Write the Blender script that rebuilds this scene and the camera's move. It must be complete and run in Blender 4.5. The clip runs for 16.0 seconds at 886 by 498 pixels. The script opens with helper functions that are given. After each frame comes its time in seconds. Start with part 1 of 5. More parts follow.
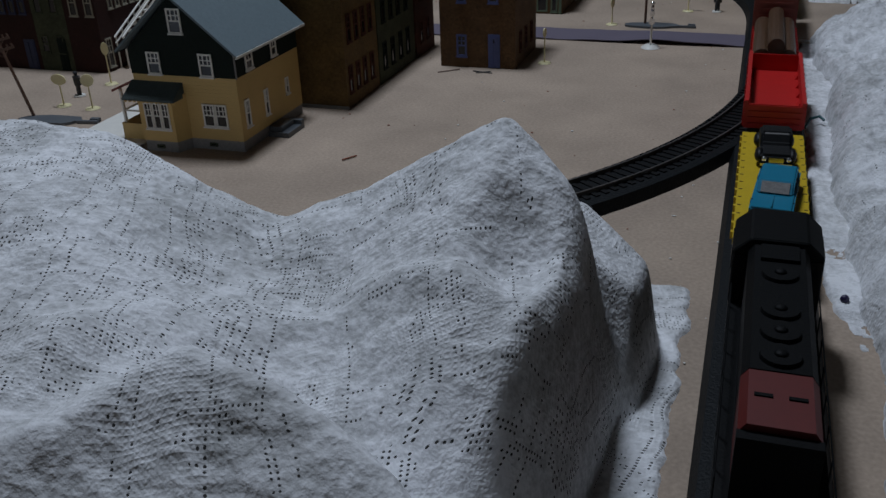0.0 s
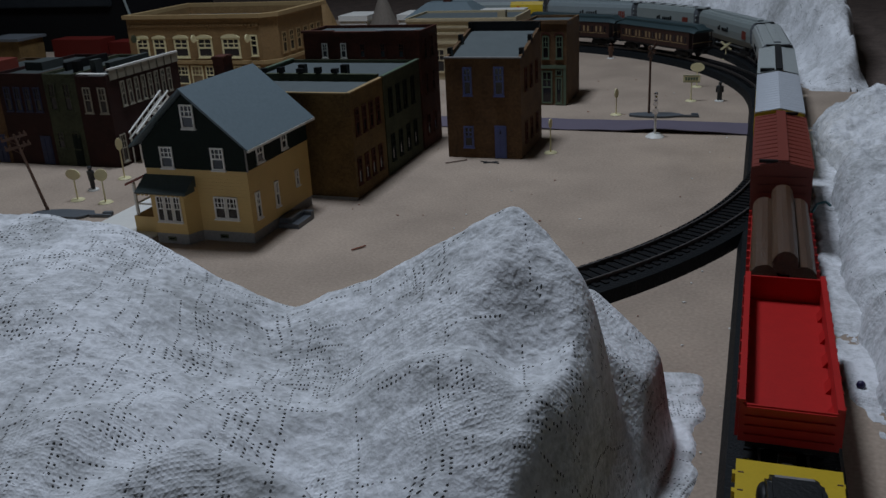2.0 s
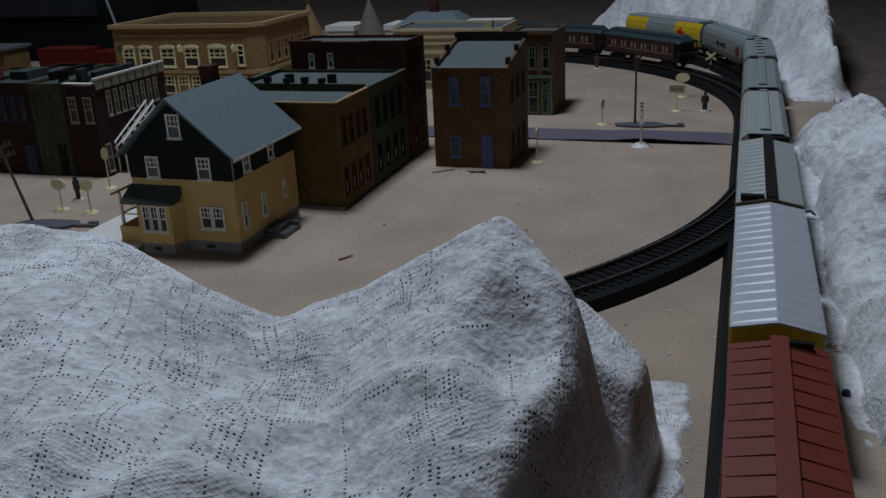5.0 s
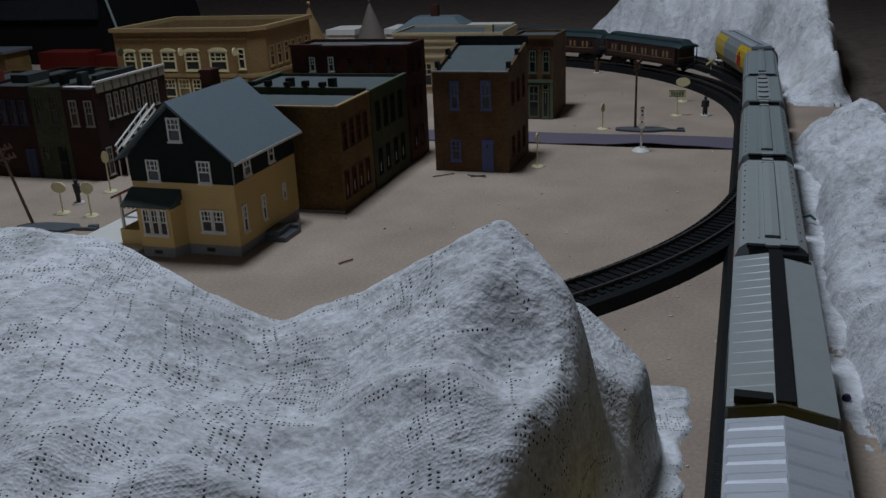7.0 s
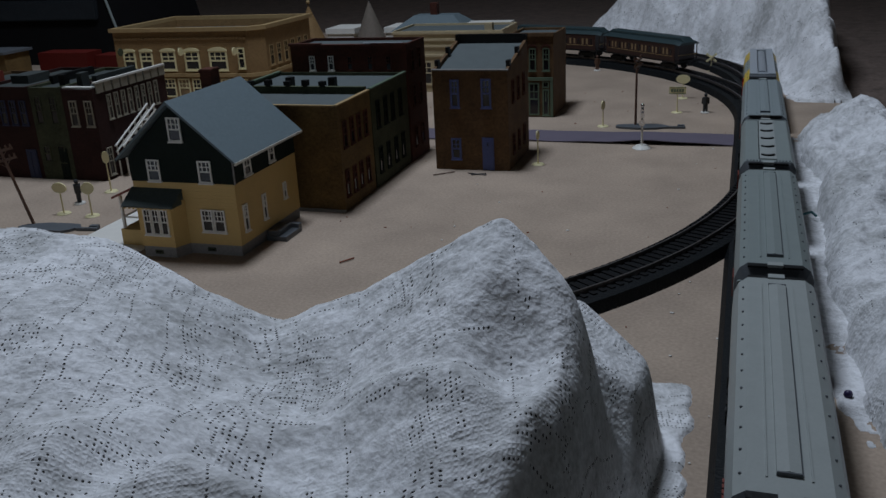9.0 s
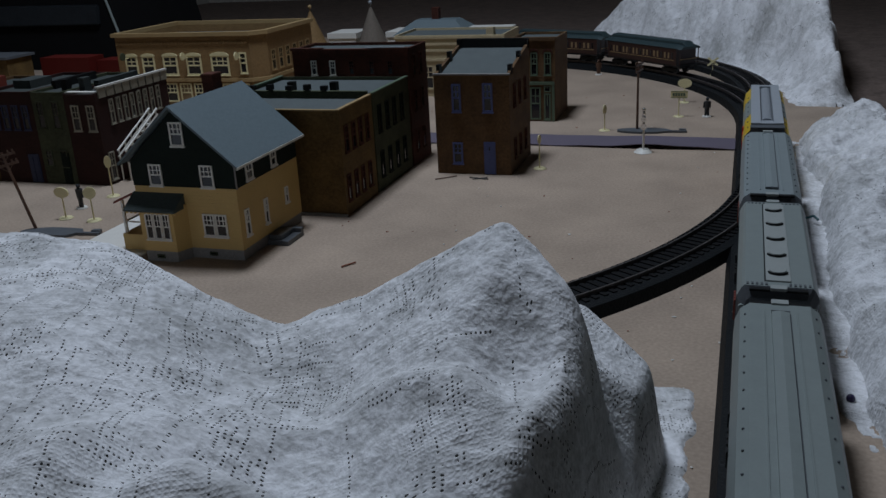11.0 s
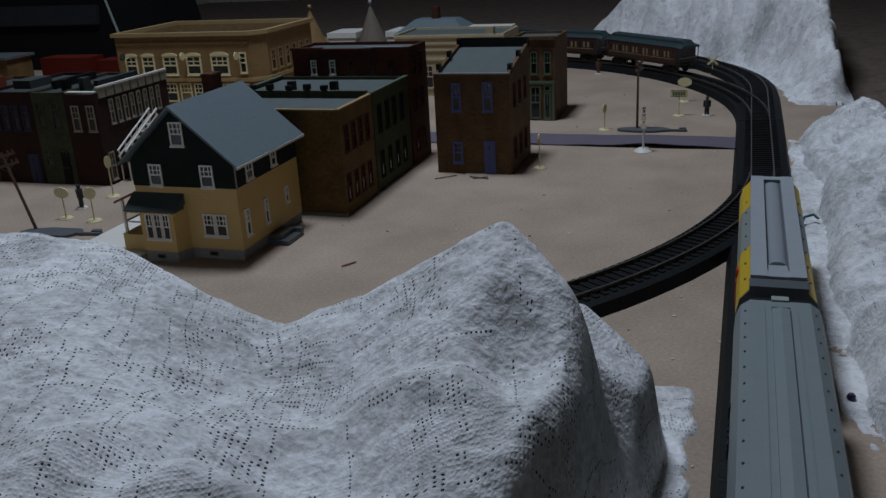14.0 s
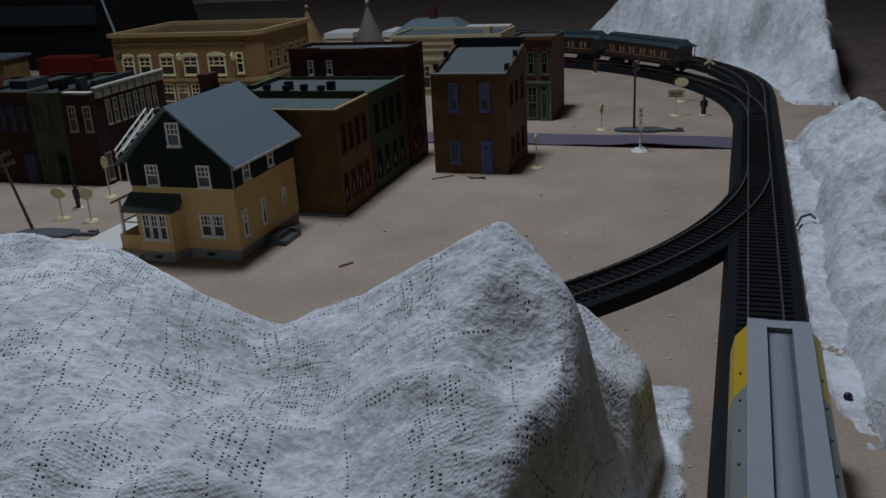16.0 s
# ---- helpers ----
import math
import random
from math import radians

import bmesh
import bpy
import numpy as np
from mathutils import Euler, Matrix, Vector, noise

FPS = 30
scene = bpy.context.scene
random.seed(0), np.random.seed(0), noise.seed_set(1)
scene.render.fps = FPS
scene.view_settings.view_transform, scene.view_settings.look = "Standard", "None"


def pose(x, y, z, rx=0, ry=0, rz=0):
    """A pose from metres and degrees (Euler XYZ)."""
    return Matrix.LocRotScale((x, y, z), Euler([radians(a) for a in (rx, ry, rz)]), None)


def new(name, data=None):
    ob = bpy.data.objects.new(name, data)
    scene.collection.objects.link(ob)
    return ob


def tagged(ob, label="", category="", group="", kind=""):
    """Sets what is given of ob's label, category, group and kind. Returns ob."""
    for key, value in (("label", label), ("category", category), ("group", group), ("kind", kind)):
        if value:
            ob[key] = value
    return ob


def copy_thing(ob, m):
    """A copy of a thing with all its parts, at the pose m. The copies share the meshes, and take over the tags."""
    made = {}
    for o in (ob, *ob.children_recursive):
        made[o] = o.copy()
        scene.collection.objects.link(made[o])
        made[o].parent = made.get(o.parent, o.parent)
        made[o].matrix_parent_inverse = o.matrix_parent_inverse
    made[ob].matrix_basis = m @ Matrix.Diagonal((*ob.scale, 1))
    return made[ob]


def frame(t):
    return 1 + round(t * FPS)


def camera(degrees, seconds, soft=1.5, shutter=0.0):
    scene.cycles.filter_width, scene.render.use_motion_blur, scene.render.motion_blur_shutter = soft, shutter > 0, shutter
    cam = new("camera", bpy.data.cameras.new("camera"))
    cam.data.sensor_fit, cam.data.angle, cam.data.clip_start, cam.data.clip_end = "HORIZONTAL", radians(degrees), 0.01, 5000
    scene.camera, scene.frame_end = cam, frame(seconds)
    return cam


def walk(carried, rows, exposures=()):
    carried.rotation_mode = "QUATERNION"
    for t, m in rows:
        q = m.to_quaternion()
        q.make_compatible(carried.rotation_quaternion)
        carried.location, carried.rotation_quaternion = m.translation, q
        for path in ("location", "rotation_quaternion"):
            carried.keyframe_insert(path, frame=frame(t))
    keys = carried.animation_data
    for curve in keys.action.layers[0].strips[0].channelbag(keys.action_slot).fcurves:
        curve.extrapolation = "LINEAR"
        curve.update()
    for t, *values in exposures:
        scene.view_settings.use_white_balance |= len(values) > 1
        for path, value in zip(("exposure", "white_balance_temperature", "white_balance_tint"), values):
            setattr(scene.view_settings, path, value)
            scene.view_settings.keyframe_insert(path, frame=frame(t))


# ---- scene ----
# camera: a small camcorder on a tripod, tilted up by hand at the start
cam = camera(52.2, 16.0, soft=1.5)
EYE = (0.0, 0.0, 0.2112)
ROWS = [
    (0, 63.638, 2.077, 18.183),
    (0.5, 64.135, 2.161, 18.313),
    (1, 64.423, 2.239, 18.29),
    (1.5, 66.809, 2.556, 18.28),
    (2, 69.276, 2.862, 18.477),
    (2.5, 70.56, 3.132, 18.722),
    (3, 70.267, 3.223, 18.838),
    (3.5, 69.987, 3.184, 18.774),
    (4, 69.877, 2.792, 18.207),
    (6.5, 69.874, 2.624, 17.528),
    (7, 70.094, 2.567, 17.725),
    (7.5, 70.136, 2.646, 17.819),
    (8, 70.034, 2.766, 17.787),
    (8.5, 69.987, 2.872, 17.704),
    (9, 69.99, 2.864, 17.677),
    (11.5, 70.292, 2.958, 17.773),
    (12, 70.259, 2.908, 17.745),
    (12.5, 70.248, 2.956, 17.681),
    (13, 70.276, 2.893, 17.809),
    (13.5, 70.288, 2.889, 17.813),
    (14, 70.225, 3.063, 17.737),
    (14.5, 70.106, 3.117, 17.636),
    (15, 70.081, 3.115, 17.575),
    (15.5, 70.1, 3.117, 17.571),
    (16, 70.221, 3.059, 17.551),
]
walk(cam, [(t, pose(*EYE, rx, ry, rz)) for t, rx, ry, rz in ROWS])

# ---- light: one cool lamp hanging low over the town ----
world = bpy.data.worlds.new("room_air")
world.use_nodes = True
world.node_tree.nodes["Background"].inputs[0].default_value = (0.75, 0.85, 1.0, 1)
world.node_tree.nodes["Background"].inputs[1].default_value = 0.03
scene.world = world
scene.view_settings.exposure = 0.0


def hanging_lamp(x, y, z, sx, sy, watts, color):
    data = bpy.data.lights.new("hanging_lamp", "AREA")
    data.shape, data.size, data.size_y, data.energy, data.color = "RECTANGLE", sx, sy, watts, color
    ob = new("hanging_lamp", data)
    ob.matrix_world = pose(x, y, z)
    return ob


hanging_lamp(-0.41, 0.76, 1.30, 0.22, 0.28, 10.4, (0.755, 0.865, 1.04))

# ---- materials ----
def mat(name, color, rough=0.6, metal=0.0, vary=0.12, scale=120.0, bump=0.0, fine=900.0, spec=0.5, per=0.0):
    m = bpy.data.materials.new(name)
    m.use_nodes = True
    n, l = m.node_tree.nodes, m.node_tree.links
    b = n["Principled BSDF"]
    b.inputs["Roughness"].default_value, b.inputs["Metallic"].default_value = rough, metal
    b.inputs["Specular IOR Level"].default_value = spec
    co = n.new("ShaderNodeTexCoord")
    a = n.new("ShaderNodeTexNoise")
    a.inputs["Scale"].default_value, a.inputs["Detail"].default_value = scale, 4
    c = n.new("ShaderNodeTexNoise")
    c.inputs["Scale"].default_value, c.inputs["Detail"].default_value = fine, 3
    l.new(co.outputs["Object"], a.inputs["Vector"])
    l.new(co.outputs["Object"], c.inputs["Vector"])
    add = n.new("ShaderNodeMath")
    add.operation = "ADD"
    l.new(a.outputs["Fac"], add.inputs[0])
    l.new(c.outputs["Fac"], add.inputs[1])
    ramp = n.new("ShaderNodeMapRange")
    ramp.inputs["From Min"].default_value, ramp.inputs["From Max"].default_value = 0.6, 1.4
    ramp.inputs["To Min"].default_value, ramp.inputs["To Max"].default_value = 1 - vary, 1 + vary
    l.new(add.outputs[0], ramp.inputs["Value"])
    hsv = n.new("ShaderNodeHueSaturation")
    hsv.inputs["Color"].default_value = (*color, 1)
    val = ramp.outputs[0]
    if per:
        info = n.new("ShaderNodeObjectInfo")
        r2 = n.new("ShaderNodeMapRange")
        r2.inputs["To Min"].default_value, r2.inputs["To Max"].default_value = 1 - per, 1 + per
        l.new(info.outputs["Random"], r2.inputs["Value"])
        mul = n.new("ShaderNodeMath")
        mul.operation = "MULTIPLY"
        l.new(val, mul.inputs[0])
        l.new(r2.outputs[0], mul.inputs[1])
        val = mul.outputs[0]
    l.new(val, hsv.inputs["Value"])
    l.new(hsv.outputs[0], b.inputs["Base Color"])
    if bump:
        bp = n.new("ShaderNodeBump")
        bp.inputs["Strength"].default_value, bp.inputs["Distance"].default_value = bump, 0.001
        l.new(c.outputs["Fac"], bp.inputs["Height"])
        l.new(bp.outputs[0], b.inputs["Normal"])
    return m


def brick_mat(name, color, mortar, vary=0.45):
    """Moulded plastic brick: courses of about 1.2 mm with paler joints."""
    m = mat(name, color, 0.75, 0, vary, 60, 0.0, 500, 0.3)
    n, l = m.node_tree.nodes, m.node_tree.links
    b = n["Principled BSDF"]
    hsv = next(x for x in n if x.type == "HUE_SAT")
    co = next(x for x in n if x.type == "TEX_COORD")
    sep, comb = n.new("ShaderNodeSeparateXYZ"), n.new("ShaderNodeCombineXYZ")
    add = n.new("ShaderNodeMath")
    l.new(co.outputs["Object"], sep.inputs[0])
    l.new(sep.outputs[0], add.inputs[0])
    l.new(sep.outputs[1], add.inputs[1])
    l.new(add.outputs[0], comb.inputs[0])
    l.new(sep.outputs[2], comb.inputs[1])
    br = n.new("ShaderNodeTexBrick")
    br.inputs["Scale"].default_value = 1.0
    br.inputs["Brick Width"].default_value, br.inputs["Row Height"].default_value = 0.0026, 0.0011
    br.inputs["Mortar Size"].default_value = 0.00012
    br.inputs["Color1"].default_value, br.inputs["Color2"].default_value = (1, 1, 1, 1), (0.7, 0.7, 0.7, 1)
    br.inputs["Mortar"].default_value = (*mortar, 1)
    l.new(comb.outputs[0], br.inputs["Vector"])
    mx = n.new("ShaderNodeMix")
    mx.data_type, mx.blend_type = "RGBA", "MULTIPLY"
    mx.inputs["Factor"].default_value = 0.85
    l.new(hsv.outputs[0], mx.inputs["A"])
    l.new(br.outputs["Color"], mx.inputs["B"])
    l.new(mx.outputs["Result"], b.inputs["Base Color"])
    bp = n.new("ShaderNodeBump")
    bp.inputs["Strength"].default_value, bp.inputs["Distance"].default_value, bp.invert = 0.5, 0.0003, True
    l.new(br.outputs["Fac"], bp.inputs["Height"])
    l.new(bp.outputs[0], b.inputs["Normal"])
    return m


def snow_mat(name, holes, tone=1.0):
    """White plaster cloth: woven relief, and where the gauze shows, rows of open holes."""
    m = bpy.data.materials.new(name)
    m.use_nodes = True
    n, l = m.node_tree.nodes, m.node_tree.links
    b = n["Principled BSDF"]
    b.inputs["Roughness"].default_value, b.inputs["Specular IOR Level"].default_value = 0.9, 0.2
    co = n.new("ShaderNodeTexCoord")

    def noise_tex(scale, detail, src=None):
        t = n.new("ShaderNodeTexNoise")
        t.inputs["Scale"].default_value, t.inputs["Detail"].default_value = scale, detail
        l.new(src or co.outputs["Object"], t.inputs["Vector"])
        return t

    def math_node(op, a, c):
        t = n.new("ShaderNodeMath")
        t.operation = op
        for i, v in enumerate((a, c)):
            if isinstance(v, (int, float)):
                t.inputs[i].default_value = v
            else:
                l.new(v, t.inputs[i])
        return t.outputs[0]

    big, mid, small, flecks = noise_tex(14, 5), noise_tex(120, 3.0), noise_tex(900, 2), noise_tex(420, 4)
    # gauze lattice in cloth coordinates, bent a little; a cell is 1.6 mm
    cloth = n.new("ShaderNodeUVMap")
    cloth.uv_map = "cloth"
    warp = n.new("ShaderNodeVectorMath")
    warp.operation = "MULTIPLY_ADD"
    wn = noise_tex(16, 2)
    l.new(wn.outputs["Color"], warp.inputs[0])
    warp.inputs[1].default_value = (0.022, 0.022, 0.0)
    l.new(cloth.outputs[0], warp.inputs[2])
    rot = n.new("ShaderNodeMapping")
    rot.inputs["Rotation"].default_value = (0, 0, -0.25)
    rot.inputs["Scale"].default_value = (640, 640, 640)
    l.new(warp.outputs[0], rot.inputs["Vector"])
    sep = n.new("ShaderNodeSeparateXYZ")
    l.new(rot.outputs[0], sep.inputs[0])
    along = sep.outputs[1]
    fx = math_node("ABSOLUTE", math_node("SUBTRACT", math_node("FRACT", sep.outputs[0], 0), 0.5), 0)
    fy = math_node("ABSOLUTE", math_node("SUBTRACT", math_node("FRACT", along, 0), 0.5), 0)
    near = math_node("SQRT", math_node("ADD", math_node("MULTIPLY", fx, fx), math_node("MULTIPLY", fy, fy)), 0)
    dot = math_node("LESS_THAN", near, 0.235)

    def white(a, c, seed):
        t = n.new("ShaderNodeTexWhiteNoise")
        v = n.new("ShaderNodeCombineXYZ")
        for k, s in enumerate((a, c)):
            if s is not None:
                l.new(math_node("FLOOR", s, 0), v.inputs[k])
        v.inputs[2].default_value = seed
        l.new(v.outputs[0], t.inputs["Vector"])
        return t.outputs["Value"]

    # open holes come in runs along single threads, and in a few worn patches
    patch, part_run = noise_tex(38, 2), noise_tex(70, 2)
    runs = math_node("MAXIMUM", math_node("GREATER_THAN", white(sep.outputs[0], None, 0.3), 0.83), math_node("GREATER_THAN", white(None, along, 0.7), 0.84))
    run_on = math_node("MULTIPLY", runs, math_node("GREATER_THAN", part_run.outputs["Fac"], 0.48 - holes))
    worn = math_node("MULTIPLY", math_node("GREATER_THAN", patch.outputs["Fac"], 0.60 - holes), math_node("GREATER_THAN", white(sep.outputs[0], along, 1.7), 0.45))
    open_here = math_node("MULTIPLY", math_node("MAXIMUM", run_on, worn), math_node("GREATER_THAN", white(sep.outputs[0], along, 4.1), 0.18))
    hole = math_node("MULTIPLY", dot, open_here)
    ramp = n.new("ShaderNodeValToRGB")
    ramp.color_ramp.elements[0].position, ramp.color_ramp.elements[0].color = 0.36, (0.42 * tone, 0.42 * tone, 0.41 * tone, 1)
    ramp.color_ramp.elements[1].position, ramp.color_ramp.elements[1].color = 0.57, (0.86 * tone, 0.86 * tone, 0.87 * tone, 1)
    l.new(math_node("ADD", math_node("MULTIPLY", big.outputs["Fac"], 0.45), math_node("MULTIPLY", math_node("ADD", mid.outputs["Fac"], flecks.outputs["Fac"]), 0.275)), ramp.inputs[0])
    mx = n.new("ShaderNodeMix")
    mx.data_type = "RGBA"
    l.new(hole, mx.inputs["Factor"])
    l.new(ramp.outputs[0], mx.inputs["A"])
    mx.inputs["B"].default_value = (0.06, 0.058, 0.055, 1)
    l.new(mx.outputs["Result"], b.inputs["Base Color"])
    thread = n.new("ShaderNodeMapping")
    thread.inputs["Rotation"].default_value, thread.inputs["Scale"].default_value = (0, 0, -0.25), (230, 800, 800)
    l.new(warp.outputs[0], thread.inputs["Vector"])
    weave = math_node("MULTIPLY", noise_tex(1.0, 3, thread.outputs[0]).outputs["Fac"], 0.05)
    bare = n.new("ShaderNodeMapRange")
    bare.inputs["From Min"].default_value, bare.inputs["From Max"].default_value = 0.44, 0.58
    bare.inputs["To Min"].default_value, bare.inputs["To Max"].default_value = 0.02, 0.26
    l.new(noise_tex(24, 2).outputs["Fac"], bare.inputs["Value"])
    pillow = math_node("MULTIPLY", math_node("MAXIMUM", fx, fy), bare.outputs[0])
    weave = math_node("ADD", weave, pillow)
    hgt = math_node("ADD", math_node("ADD", math_node("MULTIPLY", mid.outputs["Fac"], 0.75), math_node("MULTIPLY", flecks.outputs["Fac"], 0.5)), math_node("SUBTRACT", weave, math_node("MULTIPLY", hole, 0.8)))
    bp = n.new("ShaderNodeBump")
    bp.inputs["Strength"].default_value, bp.inputs["Distance"].default_value = 0.8, 0.0022
    l.new(hgt, bp.inputs["Height"])
    l.new(bp.outputs[0], b.inputs["Normal"])
    return m


SNOW = snow_mat("plaster_cloth", 0.025, 1.08)
SNOW_B = snow_mat("plaster_snow", -0.13, 0.95)
SNOW_F = snow_mat("plaster_mountain", -0.11, 1.02)
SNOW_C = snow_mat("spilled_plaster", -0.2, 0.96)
DARKRED = mat("dark_red_plastic", (0.10, 0.010, 0.007), 0.6, 0, 0.1, 80, 0.0, 600, 0.2)
BOARD = mat("board_paper", (0.385, 0.297, 0.225), 0.85, 0, 0.26, 16, 0.2, 500)
CARPET = mat("carpet", (0.165, 0.122, 0.100), 0.95, 0, 0.45, 45, 1.0, 170)
WALLPAINT = mat("wall_paint", (0.52, 0.50, 0.45), 0.8, 0, 0.05, 2, 0.1, 60)
BLACK = mat("black_plastic", (0.0065, 0.007, 0.0075), 0.5, 0, 0.2, 200, 0.2, 900, 0.3)
BED = mat("roadbed_plastic", (0.006, 0.0075, 0.0085), 0.6, 0, 0.25, 150, 0.6, 700, 0.18)
TIE = mat("tie_plastic", (0.005, 0.005, 0.0055), 0.6, 0, 0.2, 150, 0.2, 900, 0.2, 0.2)
STEEL = mat("rail_steel", (0.22, 0.2, 0.19), 0.42, 0.9, 0.25, 60)
CREAM = mat("cream_siding", (0.55, 0.37, 0.13), 0.6, 0, 0.08, 60, 0.15)
DKGREEN = mat("dark_green_shingle", (0.006, 0.012, 0.009), 0.75, 0, 0.25, 300, 0.4, 900, 0.2)
AWNING = mat("grey_green_awning", (0.06, 0.078, 0.075), 0.75, 0, 0.15, 300, 0.3, 1000, 0.3)
SLATE = mat("blue_grey_roof", (0.12, 0.16, 0.175), 0.7, 0, 0.14, 400, 0.5, 1200)
TAR = mat("grey_flat_roof", (0.085, 0.102, 0.102), 0.8, 0, 0.14, 90, 0.3)
WHITE = mat("white_trim", (0.72, 0.70, 0.64), 0.5, 0, 0.06)
# west row trim, darker than the white trim elsewhere
DARKCREAM = mat("darker_cream_paint", (0.30, 0.28, 0.22), 0.6, 0, 0.2, 200)
IVORY = mat("ivory_plastic", (0.74, 0.66, 0.38), 0.5, 0, 0.08)
CONE = mat("grey_tan_shingle", (0.15, 0.125, 0.10), 0.8, 0, 0.2, 400, 0.4)
DARKTAR = mat("dark_green_tar", (0.038, 0.046, 0.043), 0.85, 0, 0.3, 90, 0.3)
STONE = mat("grey_foundation", (0.22, 0.21, 0.2), 0.8, 0, 0.2, 400, 0.4)
BRICK_A = brick_mat("red_brown_brick", (0.115, 0.062, 0.027), (1.5, 1.6, 1.6))
BRICK_M = brick_mat("tan_brown_brick", (0.15, 0.09, 0.03), (1.15, 1.15, 1.15))
BRICK_G = brick_mat("olive_brick", (0.058, 0.066, 0.036), (1.2, 1.2, 1.2))
CASE = mat("case_black", (0.005, 0.005, 0.0055), 0.9, 0, 0.2, 50, 0.0, 300, 0.15)
BRICK_R = brick_mat("dark_red_brick", (0.075, 0.022, 0.012), (1.3, 1.2, 1.2))
BRICK_D = brick_mat("very_dark_red_brick", (0.030, 0.009, 0.007), (1.3, 1.2, 1.2))
# west row frames and doors, darker than the other blue paint
DARKBLUE = mat("darker_blue_paint", (0.018, 0.026, 0.07), 0.6, 0, 0.15)
BRICK_T = brick_mat("buff_brick", (0.27, 0.165, 0.07), (1.1, 1.1, 1.1), 0.15)
PALE_TAN = mat("pale_tan_stone", (0.45, 0.37, 0.23), 0.7, 0, 0.15, 200, 0.2)
BUFF = mat("buff_stone", (0.36, 0.245, 0.11), 0.7, 0, 0.15, 200, 0.2)
BLUEFRAME = mat("blue_paint", (0.075, 0.10, 0.26), 0.5, 0, 0.12)
GREENFRAME = mat("green_paint", (0.10, 0.14, 0.09), 0.5, 0, 0.12)
GLASS = mat("dark_pane", (0.012, 0.012, 0.014), 0.12, 0, 0.1)
PURPLE = mat("purple_paper_road", (0.125, 0.105, 0.138), 0.8, 0, 0.08, 30)
BROWN = mat("brown_plastic", (0.10, 0.05, 0.03), 0.5, 0, 0.15)
ROOFGREY = mat("pale_blue_grey_plastic", (0.36, 0.39, 0.42), 0.4, 0, 0.06, 150)
GREY = mat("grey_plastic", (0.235, 0.27, 0.26), 0.42, 0, 0.06, 150)
LGREY = mat("light_grey_plastic", (0.29, 0.315, 0.34), 0.4, 0, 0.06, 150)
DGREY = mat("dark_grey_plastic", (0.10, 0.11, 0.12), 0.45, 0, 0.1, 150)
SILVER = mat("silver_paint", (0.50, 0.52, 0.55), 0.52, 0.25, 0.06, 150)
LOCO = mat("loco_black", (0.004, 0.0043, 0.0045), 0.6, 0, 0.2, 200, 0.2, 900, 0.12)
CASE_P = mat("case_panel", (0.018, 0.022, 0.026), 0.7, 0, 0.2, 50, 0.0, 300, 0.2)
PGREY = mat("pale_grey_plastic", (0.34, 0.365, 0.35), 0.42, 0, 0.06, 150)
BGREY = mat("blue_grey_plastic", (0.235, 0.275, 0.28), 0.42, 0, 0.06, 150)
RED = mat("red_plastic", (0.50, 0.018, 0.016), 0.38, 0, 0.08, 150)
REDB = mat("oxide_red_plastic", (0.185, 0.034, 0.021), 0.5, 0, 0.1, 150)
LOCORED = mat("loco_red", (0.11, 0.008, 0.005), 0.6, 0, 0.1, 150)
YELLOW = mat("yellow_plastic", (0.6, 0.41, 0.02), 0.4, 0, 0.07, 150)
BLUECAR = mat("teal_blue_paint", (0.012, 0.19, 0.30), 0.3, 0, 0.05, 150)
LOGW = mat("log_bark", (0.085, 0.042, 0.02), 0.38, 0, 0.4, 260, 0.8, 1500)
COACH = mat("coach_red_brown", (0.03, 0.011, 0.008), 0.45, 0, 0.1)
COACHROOF = mat("coach_roof_blue_grey", (0.028, 0.050, 0.054), 0.5, 0, 0.1)
WARM = mat("warm_window", (0.24, 0.165, 0.085), 0.5, 0, 0.2)
CHROME = mat("bright_metal", (0.7, 0.7, 0.7), 0.2, 1.0, 0.05)
PEWTER = mat("dark_figure_paint", (0.03, 0.032, 0.034), 0.6, 0, 0.3, 300)
TWIG = mat("rust_wood", (0.25, 0.08, 0.04), 0.7, 0, 0.2)


# ---- mesh helpers ----
def box(bm, x0, x1, y0, y1, z0, z1):
    v = [bm.verts.new(p) for p in ((x0, y0, z0), (x1, y0, z0), (x1, y1, z0), (x0, y1, z0), (x0, y0, z1), (x1, y0, z1), (x1, y1, z1), (x0, y1, z1))]
    for f in ((3, 2, 1, 0), (4, 5, 6, 7), (0, 1, 5, 4), (1, 2, 6, 5), (2, 3, 7, 6), (3, 0, 4, 7)):
        bm.faces.new([v[i] for i in f])


def prism(bm, outline, a0, a1, axis="y"):
    """Extrudes an outline of (u, w) between a0 and a1: along y it is (x, z), along x it is (y, z), along z it is (x, y)."""
    put = {"y": lambda u, w, a: (u, a, w), "x": lambda u, w, a: (a, u, w), "z": lambda u, w, a: (u, w, a)}[axis]
    A = [bm.verts.new(put(u, w, a0)) for u, w in outline]
    B = [bm.verts.new(put(u, w, a1)) for u, w in outline]
    k = len(outline)
    bm.faces.new(A[::-1])
    bm.faces.new(B)
    for i in range(k):
        bm.faces.new((A[i], A[(i + 1) % k], B[(i + 1) % k], B[i]))
    bmesh.ops.recalc_face_normals(bm, faces=bm.faces[:])


def tube(bm, p, q, r0, r1=None, seg=10):
    p, q = Vector(p), Vector(q)
    m = Matrix.Translation((p + q) / 2) @ (q - p).to_track_quat("Z", "Y").to_matrix().to_4x4()
    bmesh.ops.create_cone(bm, cap_ends=True, segments=seg, radius1=r0, radius2=r0 if r1 is None else r1, depth=(q - p).length, matrix=m)


